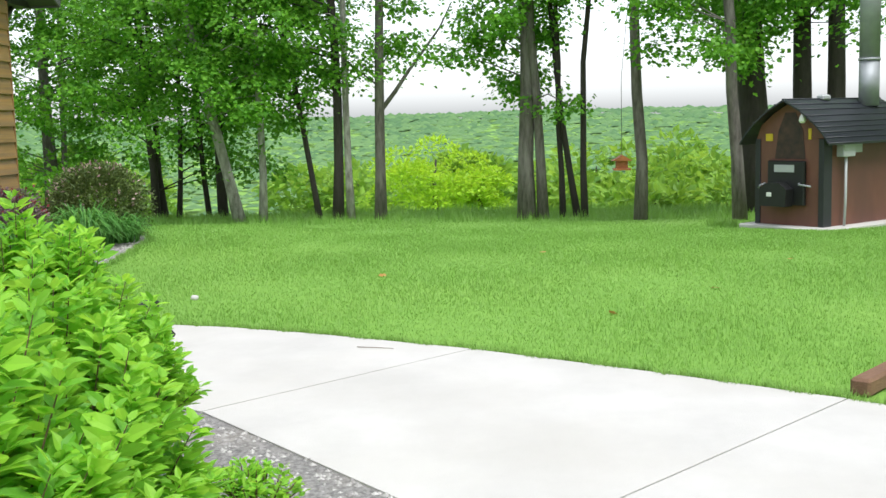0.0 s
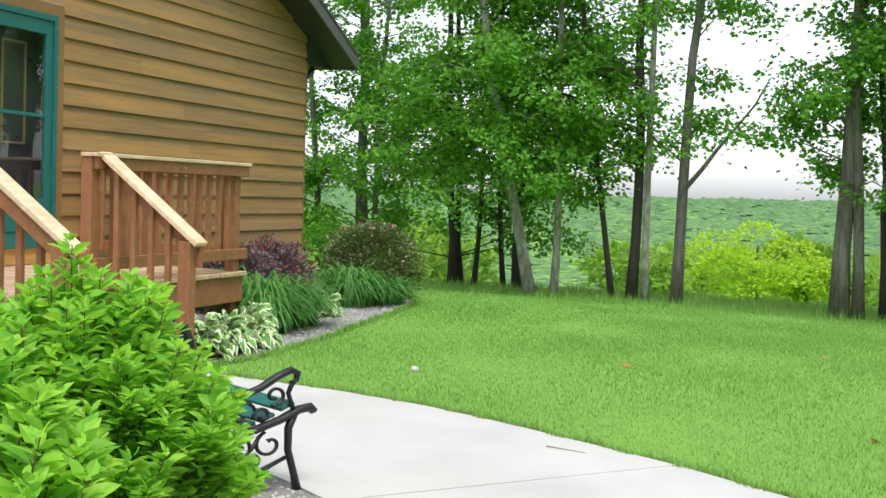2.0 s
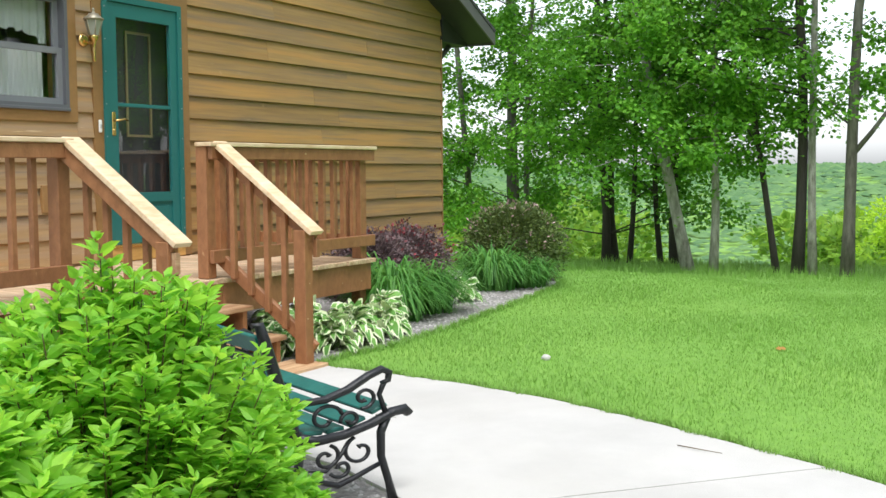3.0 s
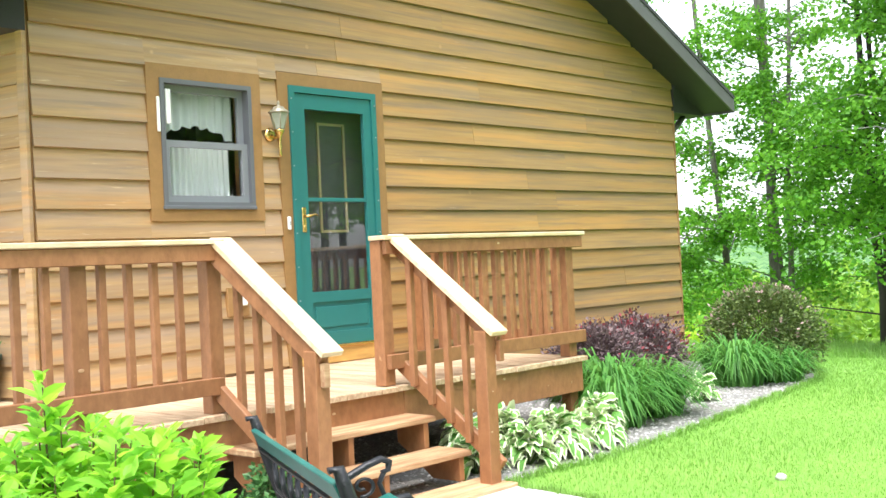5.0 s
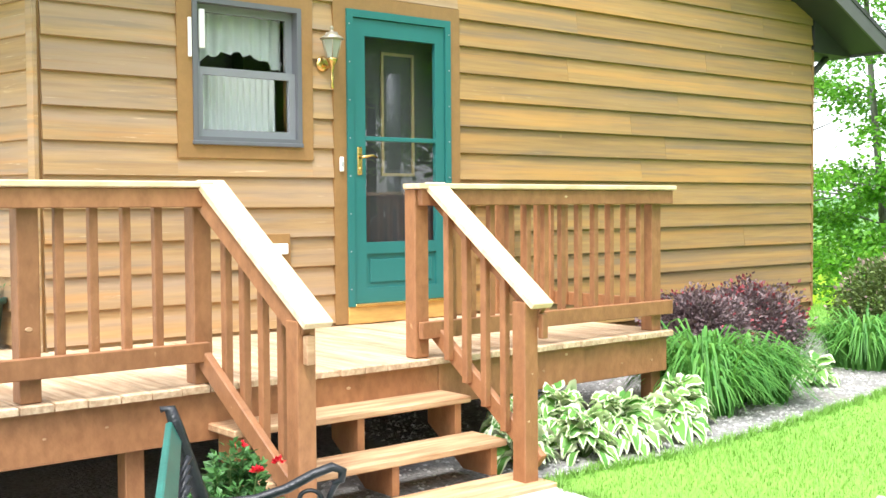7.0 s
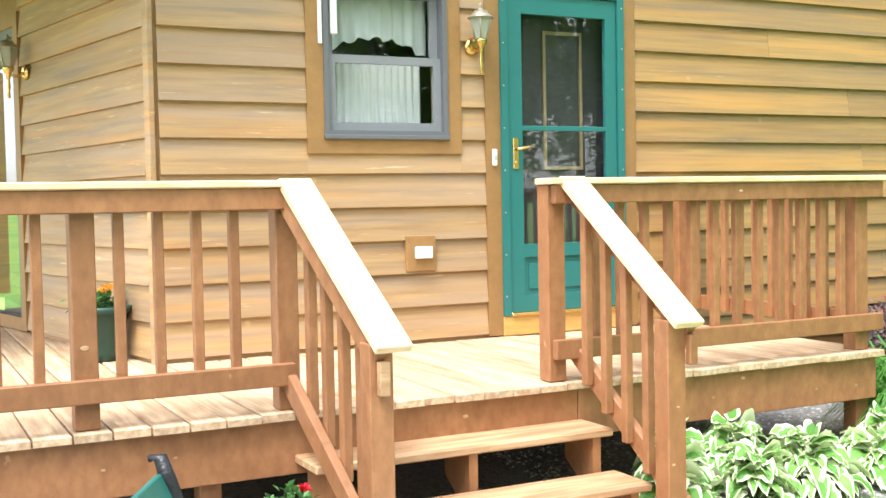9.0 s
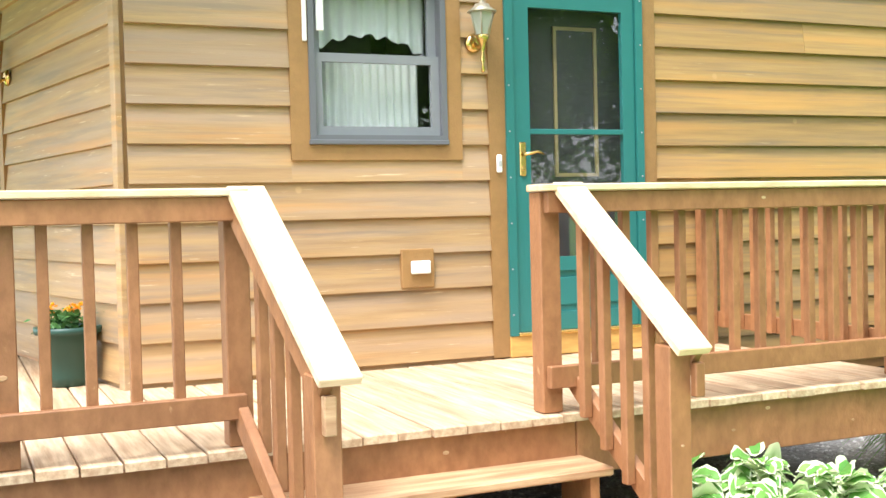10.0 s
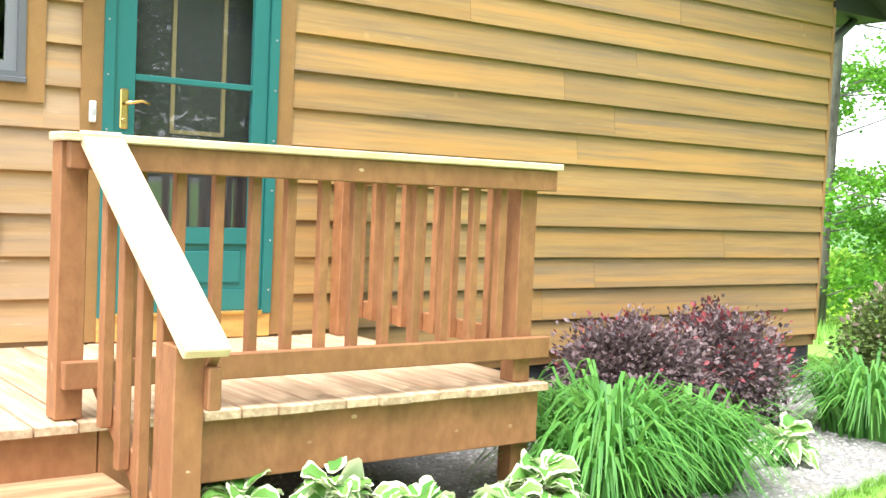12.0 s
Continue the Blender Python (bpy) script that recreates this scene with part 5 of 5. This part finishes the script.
    box(panel, -0.006, 0.006, 0.01, LEN - 0.01, -0.008, 0.008, pose(-0.545, 0, 0.79, 0, -20, 0))
    part("back_panel", panel, IRON, b, "pierced cast-iron back panel")
    return b


garden_bench(pose(-2.82, -4.385, -0.02, 0, 0, -27) @ Matrix.Diagonal((1, 1, 0.79, 1)))


# ---- outdoor furnace ----
SOOTED = material("sooted_panel", (0.07, 0.035, 0.026), 0.7, dark=(0.02, 0.015, 0.014), scale=7)
furnace = thing("outdoor_furnace", "rust-brown outdoor wood furnace with a black ribbed metal roof", "furnace", m=pose(8.05, -10.06, -0.35, 0, 0, -50) @ Matrix.Diagonal((1.65, 1.4, 1.16, 1)))
W, D, H = 0.80, 1.25, 1.10   # across, deep, to the eaves
part("body", soft_box(0.0, D, -W / 2, W / 2, 0.04, H + 0.01), SHEDWOOD, furnace)
bm = bmesh.new()
prism(bm, [(-W / 2, H), (W / 2, H), (0.34, H + 0.17), (0.18, H + 0.32), (0.0, H + 0.44), (-0.18, H + 0.32), (-0.34, H + 0.17)], 0.0, D, "yz")
part("gable", bm, SHEDWOOD, furnace)
for y0, y1 in ((-W / 2 - 0.008, -W / 2 + 0.055), (W / 2 - 0.055, W / 2 + 0.008)):
    part("corner_trim", soft_box(-0.01, 0.11, y0, y1, 0.04, H), BLACKTRIM, furnace)
    part("corner_trim", soft_box(D - 0.07, D + 0.01, y0, y1, 0.04, H), BLACKTRIM, furnace)
prof = [(-0.53, H - 0.07), (-0.45, H + 0.06), (-0.35, H + 0.18), (-0.19, H + 0.33), (0.0, H + 0.455), (0.19, H + 0.33), (0.35, H + 0.18), (0.45, H + 0.06), (0.53, H - 0.07)]
for (a, az), (b, bz) in zip(prof, prof[1:]):
    bm = bmesh.new()
    prism(bm, [(a, az), (b, bz), (b, bz + 0.022), (a, az + 0.022)], -0.10, D + 0.10, "yz")
    part("roof_panel", bm, METALROOF, furnace)
    for q in (0.0, 0.5):
        y, z = a + (b - a) * q, az + (bz - az) * q
        bm = bmesh.new()
        tube(bm, [(-0.105, y, z + 0.024), (D + 0.105, y, z + 0.024)], 0.009, 6)
        part("roof_rib", bm, METALROOF, furnace)
fd = part("firebox_door", soft_box(-0.045, -0.002, -0.21, 0.23, 0.30, 0.84, 0.012), SOOT, furnace, "sooty black steel firebox door")
bm = bmesh.new()
prism(bm, [(-0.08, 0.29), (0.23, 0.29), (0.235, 0.49), (0.16, 0.57), (0.0, 0.58), (-0.09, 0.50)], -0.15, -0.047, "yz")
part("draught_box", bm, SOOT, fd)
part("name_plate", soft_box(-0.052, -0.046, -0.10, 0.14, 0.70, 0.79, 0.003), GREYBOX, fd, "worn grey plate")
part("label", soft_box(-0.156, -0.151, 0.08, 0.14, 0.41, 0.46, 0.002), WHITE, fd)
bm = bmesh.new()
tube(bm, [(-0.05, -0.16, 0.57), (-0.10, -0.20, 0.56), (-0.11, -0.34, 0.545)], 0.011, 6)
part("door_handle", bm, STEEL, fd)
bm = bmesh.new()
tube(bm, [(-0.05, 0.24, 0.56), (-0.09, 0.27, 0.54), (-0.09, 0.29, 0.50)], 0.01, 6)
part("latch", bm, STEEL, fd)
bm = bmesh.new()
prism(bm, [(-0.19, 0.86), (0.17, 0.86), (0.13, 1.2), (0.05, 1.42), (-0.07, 1.42), (-0.16, 1.2)], -0.004, 0.002, "yz")
part("soot_stain", bm, SOOTED, furnace, "soot-blackened patch over the door")
for y, z, w, h in ((0.24, 1.12, 0.085, 0.09), (-0.24, 1.16, 0.035, 0.13)):
    part("sticker", soft_box(-0.006, 0.0, y - w / 2, y + w / 2, z - h / 2, z + h / 2, 0.001), YELLOW, furnace, "yellow warning sticker")
bm = bmesh.new()
lathe(bm, [(0.02, -0.03), (0.035, 0.0), (0.03, 0.04), (0.012, 0.09)], 10, (-0.06, -0.20, H + 0.22))
part("lamp", bm, WHITE, furnace, "white bulb lamp")
bx = part("switch_box", soft_box(0.17, 0.34, -W / 2 - 0.09, -W / 2, 0.88, 1.10, 0.008), GREYBOX, furnace, "grey electrical box")
part("cover_plate", soft_box(0.42, 0.54, -W / 2 - 0.012, -W / 2, 0.92, 1.08, 0.003), GREYBOX, furnace, "grey cover plate")
bm = bmesh.new()
tube(bm, [(0.25, -W / 2 - 0.05, 0.88), (0.25, -W / 2 - 0.05, 0.35), (0.22, -W / 2 - 0.06, -0.02)], 0.014, 6)
part("conduit", bm, GREYBOX, bx)
part("vent_cap", soft_box(0.42, 0.54, -0.05, 0.05, H + 0.46, H + 0.53, 0.02), GREYBOX, furnace)
bm = bmesh.new()
tube(bm, [(D - 0.24, -0.12, H + 0.38), (D - 0.24, -0.12, H + 0.95)], 0.10, 16)
chim = part("chimney", bm, STEEL, furnace, "galvanised steel chimney pipe")
bm = bmesh.new()
tube(bm, [(D - 0.24, -0.12, H + 0.95), (D - 0.24, -0.12, H + 0.98)], 0.108, 16)
part("band", bm, STEEL, chim)
bm = bmesh.new()
tube(bm, [(D - 0.24, -0.12, H + 0.98), (D - 0.24, -0.12, H + 2.6)], 0.10, 16)
part("pipe", bm, STEEL, chim)
bm = soft_box(-0.12, D + 0.15, -W / 2 - 0.15, W / 2 + 0.12, -0.10, 0.05, 0.015)
tagged(part("footing", bm, CONCRETE, furnace), "concrete slab under the furnace")

# bird feeder on a wire between the trunks
feeder = thing("bird_feeder", "orange cedar bird feeder hung on a wire", "bird feeder", m=pose(10.5, -7.97, 0.42) @ Matrix.Diagonal((1.25, 1.25, 1.25, 1)))
part("tray", soft_box(-0.11, 0.11, -0.11, 0.11, 0.0, 0.025), FEEDERWOOD, feeder)
part("hopper", soft_box(-0.065, 0.065, -0.075, 0.075, 0.026, 0.13), FEEDERWOOD, feeder)
bm = bmesh.new()
prism(bm, [(-0.13, 0.125), (0.13, 0.125), (0.0, 0.20)], -0.11, 0.11, "yz")
part("roof", bm, FEEDERWOOD, feeder)
bm = bmesh.new()
tube(bm, [(0, 0, 0.19), (0, 0.0, 1.2), (0.1, -0.2, 3.2)], 0.004, 5)
part("wire", bm, FASCIA, feeder)

# landscape timber by the walk
for a, b in (((-2.74, -7.68), (-1.80, -8.42)),):
    d = math.degrees(math.atan2(b[1] - a[1], b[0] - a[0]))
    L = math.hypot(b[0] - a[0], b[1] - a[1])
    bm = soft_box(0, L, -0.05, 0.05, -0.02, 0.07, 0.015)
    ob = tagged(part("landscape_timber", bm, TIMBER), "weathered brown landscape timber at the lawn's edge", "timber edging")
    ob.matrix_basis = pose(a[0], a[1], 0, 0, 0, d)

# pot of marigolds on the deck
pot = thing("flower_pot", "dark green plastic pot of orange marigolds", "flower pot", m=pose(-2.33, 0.34, DECK + 0.002))
bm = bmesh.new()
lathe(bm, [(0.105, 0.0), (0.118, 0.05), (0.145, 0.26), (0.165, 0.262), (0.168, 0.295), (0.15, 0.297), (0.145, 0.27), (0.13, 0.265)], 24)
part("pot", bm, POTGREEN, pot)
bm = bmesh.new()
lathe(bm, [(0.14, 0.255), (0.14, 0.262)], 16)
part("soil", bm, SOIL, pot)
rng = np.random.default_rng(8)
n = 260
p = rng.normal(0, 0.055, (n, 3)) + (0, 0, 0.33)
p[:, 2] = rng.uniform(0.27, 0.37, n)
v, f = scatter(rng, p, rng.normal(0, 1, (n, 3)) + (0, 0, 0.5), rng.uniform(0.03, 0.055, n), LEAF_PLAIN, LEAF_PLAIN_F)
tagged(pydata("foliage", v, f, LEAF_ROSE, pot), kind="stuff")
for k in range(9):
    c = Vector((rng.uniform(-0.1, 0.1), rng.uniform(-0.1, 0.1), rng.uniform(0.36, 0.40)))
    n = 26
    d = unit(rng.normal(0, 1, (n, 3)))
    d[:, 2] = np.abs(d[:, 2])
    v, f = scatter(rng, np.array(c[:]) + d * 0.008, d, np.full(n, 0.018), LEAF_PLAIN, LEAF_PLAIN_F)
    pydata("blossom", v, f, PETAL_ORANGE, pot)

# rose by the steps
rose = leafy_shrub("rose_bush", "small rose bush with red blooms beside the steps", -2.21, -2.40, 0.20, 0.47, 51, 40, 30, LEAF_ROSE, 0.045, GREENSTEM, (LEAF_PLAIN, LEAF_PLAIN_F))
for dx, dy, dz in ((0.02, -0.17, 0.36), (0.17, -0.08, 0.36), (0.10, 0.10, 0.40), (0.0, -0.20, 0.22)):
    n = 30
    d = unit(rng.normal(0, 1, (n, 3)))
    d[:, 2] = np.abs(d[:, 2])
    v, f = scatter(rng, np.array((dx, dy, dz)) + d * 0.008, d, np.full(n, 0.026), LEAF_PLAIN, LEAF_PLAIN_F)
    pydata("bloom", v, f, PETAL_RED, rose)


# small things lying about
def twig(pts, r, label):
    bm = bmesh.new()
    tube(bm, pts, [r, r * 0.9, r * 0.5], 5)
    return tagged(part("twig", bm, STEM), label, "twig")


twig([(-1.54, -5.15, 0.006), (-1.58, -5.25, 0.010), (-1.59, -5.37, 0.005)], 0.0028, "thin brown twig on the concrete walk")
twig([(-1.62, -3.55, 0.005), (-1.60, -3.62, 0.007), (-1.63, -3.68, 0.004)], 0.002, "thin brown twig on the concrete walk")


def pebble(x, y, z, r, mat, name, label, category, seed):
    rng = random.Random(seed)
    bm = bmesh.new()
    bmesh.ops.create_icosphere(bm, subdivisions=2, radius=r)
    for v in bm.verts:
        v.co *= 1 + rng.uniform(-0.14, 0.14)
        v.co.z *= 0.65
    for f in bm.faces:
        f.smooth = True
    ob = tagged(part(name, bm, mat), label, category)
    ob.matrix_basis = pose(x, y, z + r * 0.45)
    return ob


pebble(0.47, -3.62, -0.02, 0.035, CONCRETE, "stone", "pale stone lying on the lawn", "stone", 1)
pebble(2.90, -1.56, -0.01, 0.075, CONCRETE, "rock", "pale rounded rock in the gravel bed", "rock", 2)


def fallen_leaf(x, y, z, a, label):
    v, f = scatter(np.random.default_rng(int(a)), np.array([[0, 0, 0.0]]), np.array([[1.0, 0, 0.1]]), np.array([0.075]), LEAF_LOBED, LEAF_LOBED_F)
    ob = pydata("fallen_leaf", v, f, DRYLEAF)
    ob.matrix_basis = pose(x, y, z, 0, 0, a)
    return tagged(ob, label, "leaf", "fallen leaves on the lawn")


DRYLEAF = leaf_material("dry_leaf", (0.50, 0.26, 0.07), (0.38, 0.17, 0.05), through=0.2, hue=0.0)
for k, (x, y) in enumerate([(-0.48, -6.78), (1.6, -5.0), (3.1, -6.4), (0.6, -7.6), (2.2, -8.6)]):
    fallen_leaf(x, y, 0.012 - 0.02, 40 + 73 * k, "dry orange-brown leaf lying in the grass")


# ---- grass and gravel ----
def inside(poly, x, y):
    hit = np.zeros(len(x), bool)
    for (x0, y0), (x1, y1) in zip(poly, poly[1:] + poly[:1]):
        cross = (y0 > y) != (y1 > y)
        hit ^= cross & (x < (x1 - x0) * (y - y0) / (y1 - y0 + 1e-12) + x0)
    return hit


rng = np.random.default_rng(77)
n = 420000
x = np.concatenate([rng.uniform(-3.5, 13.5, n), -2.8 + 11 * rng.uniform(0, 1, n // 2) ** 1.7])
y = np.concatenate([rng.uniform(-14.0, 2.6, n), -1.8 - 10 * rng.uniform(0, 1, n // 2)])
walk_poly = OUTER + INNER[::-1]
keep = ~inside(walk_poly, x, y) & ~inside(BED, x, y) & (x > -2.9 - 0.8 * (y + 7.5)) & ~((y > -0.2) & (x < 6.0))
x, y = x[keep], y[keep]
n = len(x)
z = ground_height(x, y) - 0.004
tall = rng.uniform(0.014, 0.036, n) * (1 + 0.35 * np.sin(x * 1.7) * np.sin(y * 2.1 + 1))
a = rng.uniform(0, 2 * np.pi, n)
lean = rng.uniform(0.1, 0.8, n) * tall
w = rng.uniform(0.0016, 0.0030, n) * (1 + 0.10 * (x + 3))
ca, sa = np.cos(a), np.sin(a)
v = np.stack([np.stack([x - w * sa, y + w * ca, z], -1), np.stack([x + w * sa, y - w * ca, z], -1),
              np.stack([x + lean * ca, y + lean * sa, z + tall], -1)], 1).reshape(-1, 3)
lawn = pydata("grass", v, np.arange(3 * n).reshape(-1, 3), BLADE)
tagged(lawn, "short bright-green mown grass blades", "grass", kind="stuff")

# longer grass along the crest, round the trunks and the furnace
n = 20000
x = np.concatenate([rng.uniform(11.0, 14.6, n), rng.uniform(8.6, 9.2, 700)])
y = np.concatenate([rng.uniform(-14.5, 5.5, n), rng.uniform(-9.5, -9.1, 700)])
n = len(x)
z = ground_height(x, y) - 0.004
tall = rng.uniform(0.06, 0.22, n) * (0.6 + 0.4 * np.sin(y * 2.7) ** 2)
a = rng.uniform(0, 2 * np.pi, n)
lean = rng.uniform(0.1, 0.6, n) * tall
w = rng.uniform(0.005, 0.009, n)
ca, sa = np.cos(a), np.sin(a)
v = np.stack([np.stack([x - w * sa, y + w * ca, z], -1), np.stack([x + w * sa, y - w * ca, z], -1),
              np.stack([x + lean * ca, y + lean * sa, z + tall], -1)], 1).reshape(-1, 3)
tall_grass = pydata("grass", v, np.arange(3 * n).reshape(-1, 3), BLADE)
tagged(tall_grass, "longer rough grass along the lawn's far edge", "grass", kind="stuff")

# gravel: small uneven stones
n = 60000
x = rng.uniform(-5.2, 6.6, n)
y = rng.uniform(-5.9, 0.6, n)
far = (x > -0.6) & (y < -1.0)
near = (x < -2.2) & (y < -3.4)
keep = inside(BED, x, y) & (far | near | (rng.random(n) < 0.6)) & ~((x < -0.5) & (y > -1.5))
x, y = x[keep], y[keep]
n = len(x)
cube = np.array([(1, 0, 0), (-1, 0, 0), (0, 1, 0), (0, -1, 0), (0, 0, 1)], float)
tri = np.array([(0, 2, 4), (2, 1, 4), (1, 3, 4), (3, 0, 4)])
s = rng.uniform(0.009, 0.024, n)
v = cube[None] * s[:, None, None] * rng.uniform(0.5, 1.2, (n, 5, 3)) * (1, 1, 0.6) + np.stack([x, y, np.full(n, -0.010)], -1)[:, None]
STONES = leaf_material("gravel_stone", (0.52, 0.505, 0.48), (0.20, 0.19, 0.18), rough=0.85, through=0.0)
gravel = pydata("gravel", v.reshape(-1, 3), (tri[None] + (np.arange(n) * 5)[:, None, None]).reshape(-1, 3), STONES)
tagged(gravel, "grey crushed gravel spread over the beds", "gravel", kind="stuff")

# cut edge of the turf along the walk, with crumbs of soil
bm = bmesh.new()
e = [(x + 0.012, y) for x, y in OUTER]
o = [(x + 0.05, y - 0.01) for x, y in OUTER]
prism(bm, e + o[::-1], -0.05, -0.012, "xy")
tagged(part("ground", bm, DARKBARK), "dark soil edge between turf and walk", "soil edge", kind="structure")

# grass hanging over the edges of the bed and the walk
edge = [BED[i:i + 2] for i in range(12, 23)] + [OUTER[i:i + 2] for i in range(0, 8)]
px, py = [], []
for (ax, ay), (bx, by) in edge:
    m = int(900 * math.hypot(bx - ax, by - ay))
    u = rng.uniform(0, 1, m)
    off = np.abs(rng.normal(0, 0.035, m)) - 0.012 + 0.02 * np.sin(17 * u + ax)
    ln = math.hypot(bx - ax, by - ay)
    nx, ny = -(by - ay) / ln, (bx - ax) / ln
    sign = -1 if ny > 0 and (ax, ay) in BED else 1
    px.append(ax + (bx - ax) * u + sign * nx * off)
    py.append(ay + (by - ay) * u + sign * ny * off)
x, y = np.concatenate(px), np.concatenate(py)
n = len(x)
z = np.full(n, -0.015)
tall = rng.uniform(0.02, 0.06, n)
a = rng.uniform(0, 2 * np.pi, n)
lean = rng.uniform(0.2, 0.9, n) * tall
w = rng.uniform(0.002, 0.004, n)
ca, sa = np.cos(a), np.sin(a)
v = np.stack([np.stack([x - w * sa, y + w * ca, z], -1), np.stack([x + w * sa, y - w * ca, z], -1),
              np.stack([x + lean * ca, y + lean * sa, z + tall], -1)], 1).reshape(-1, 3)
fringe = pydata("grass", v, np.arange(3 * n).reshape(-1, 3), BLADE)
tagged(fringe, "ragged grass fringe along the bed and walk", "grass", kind="stuff")
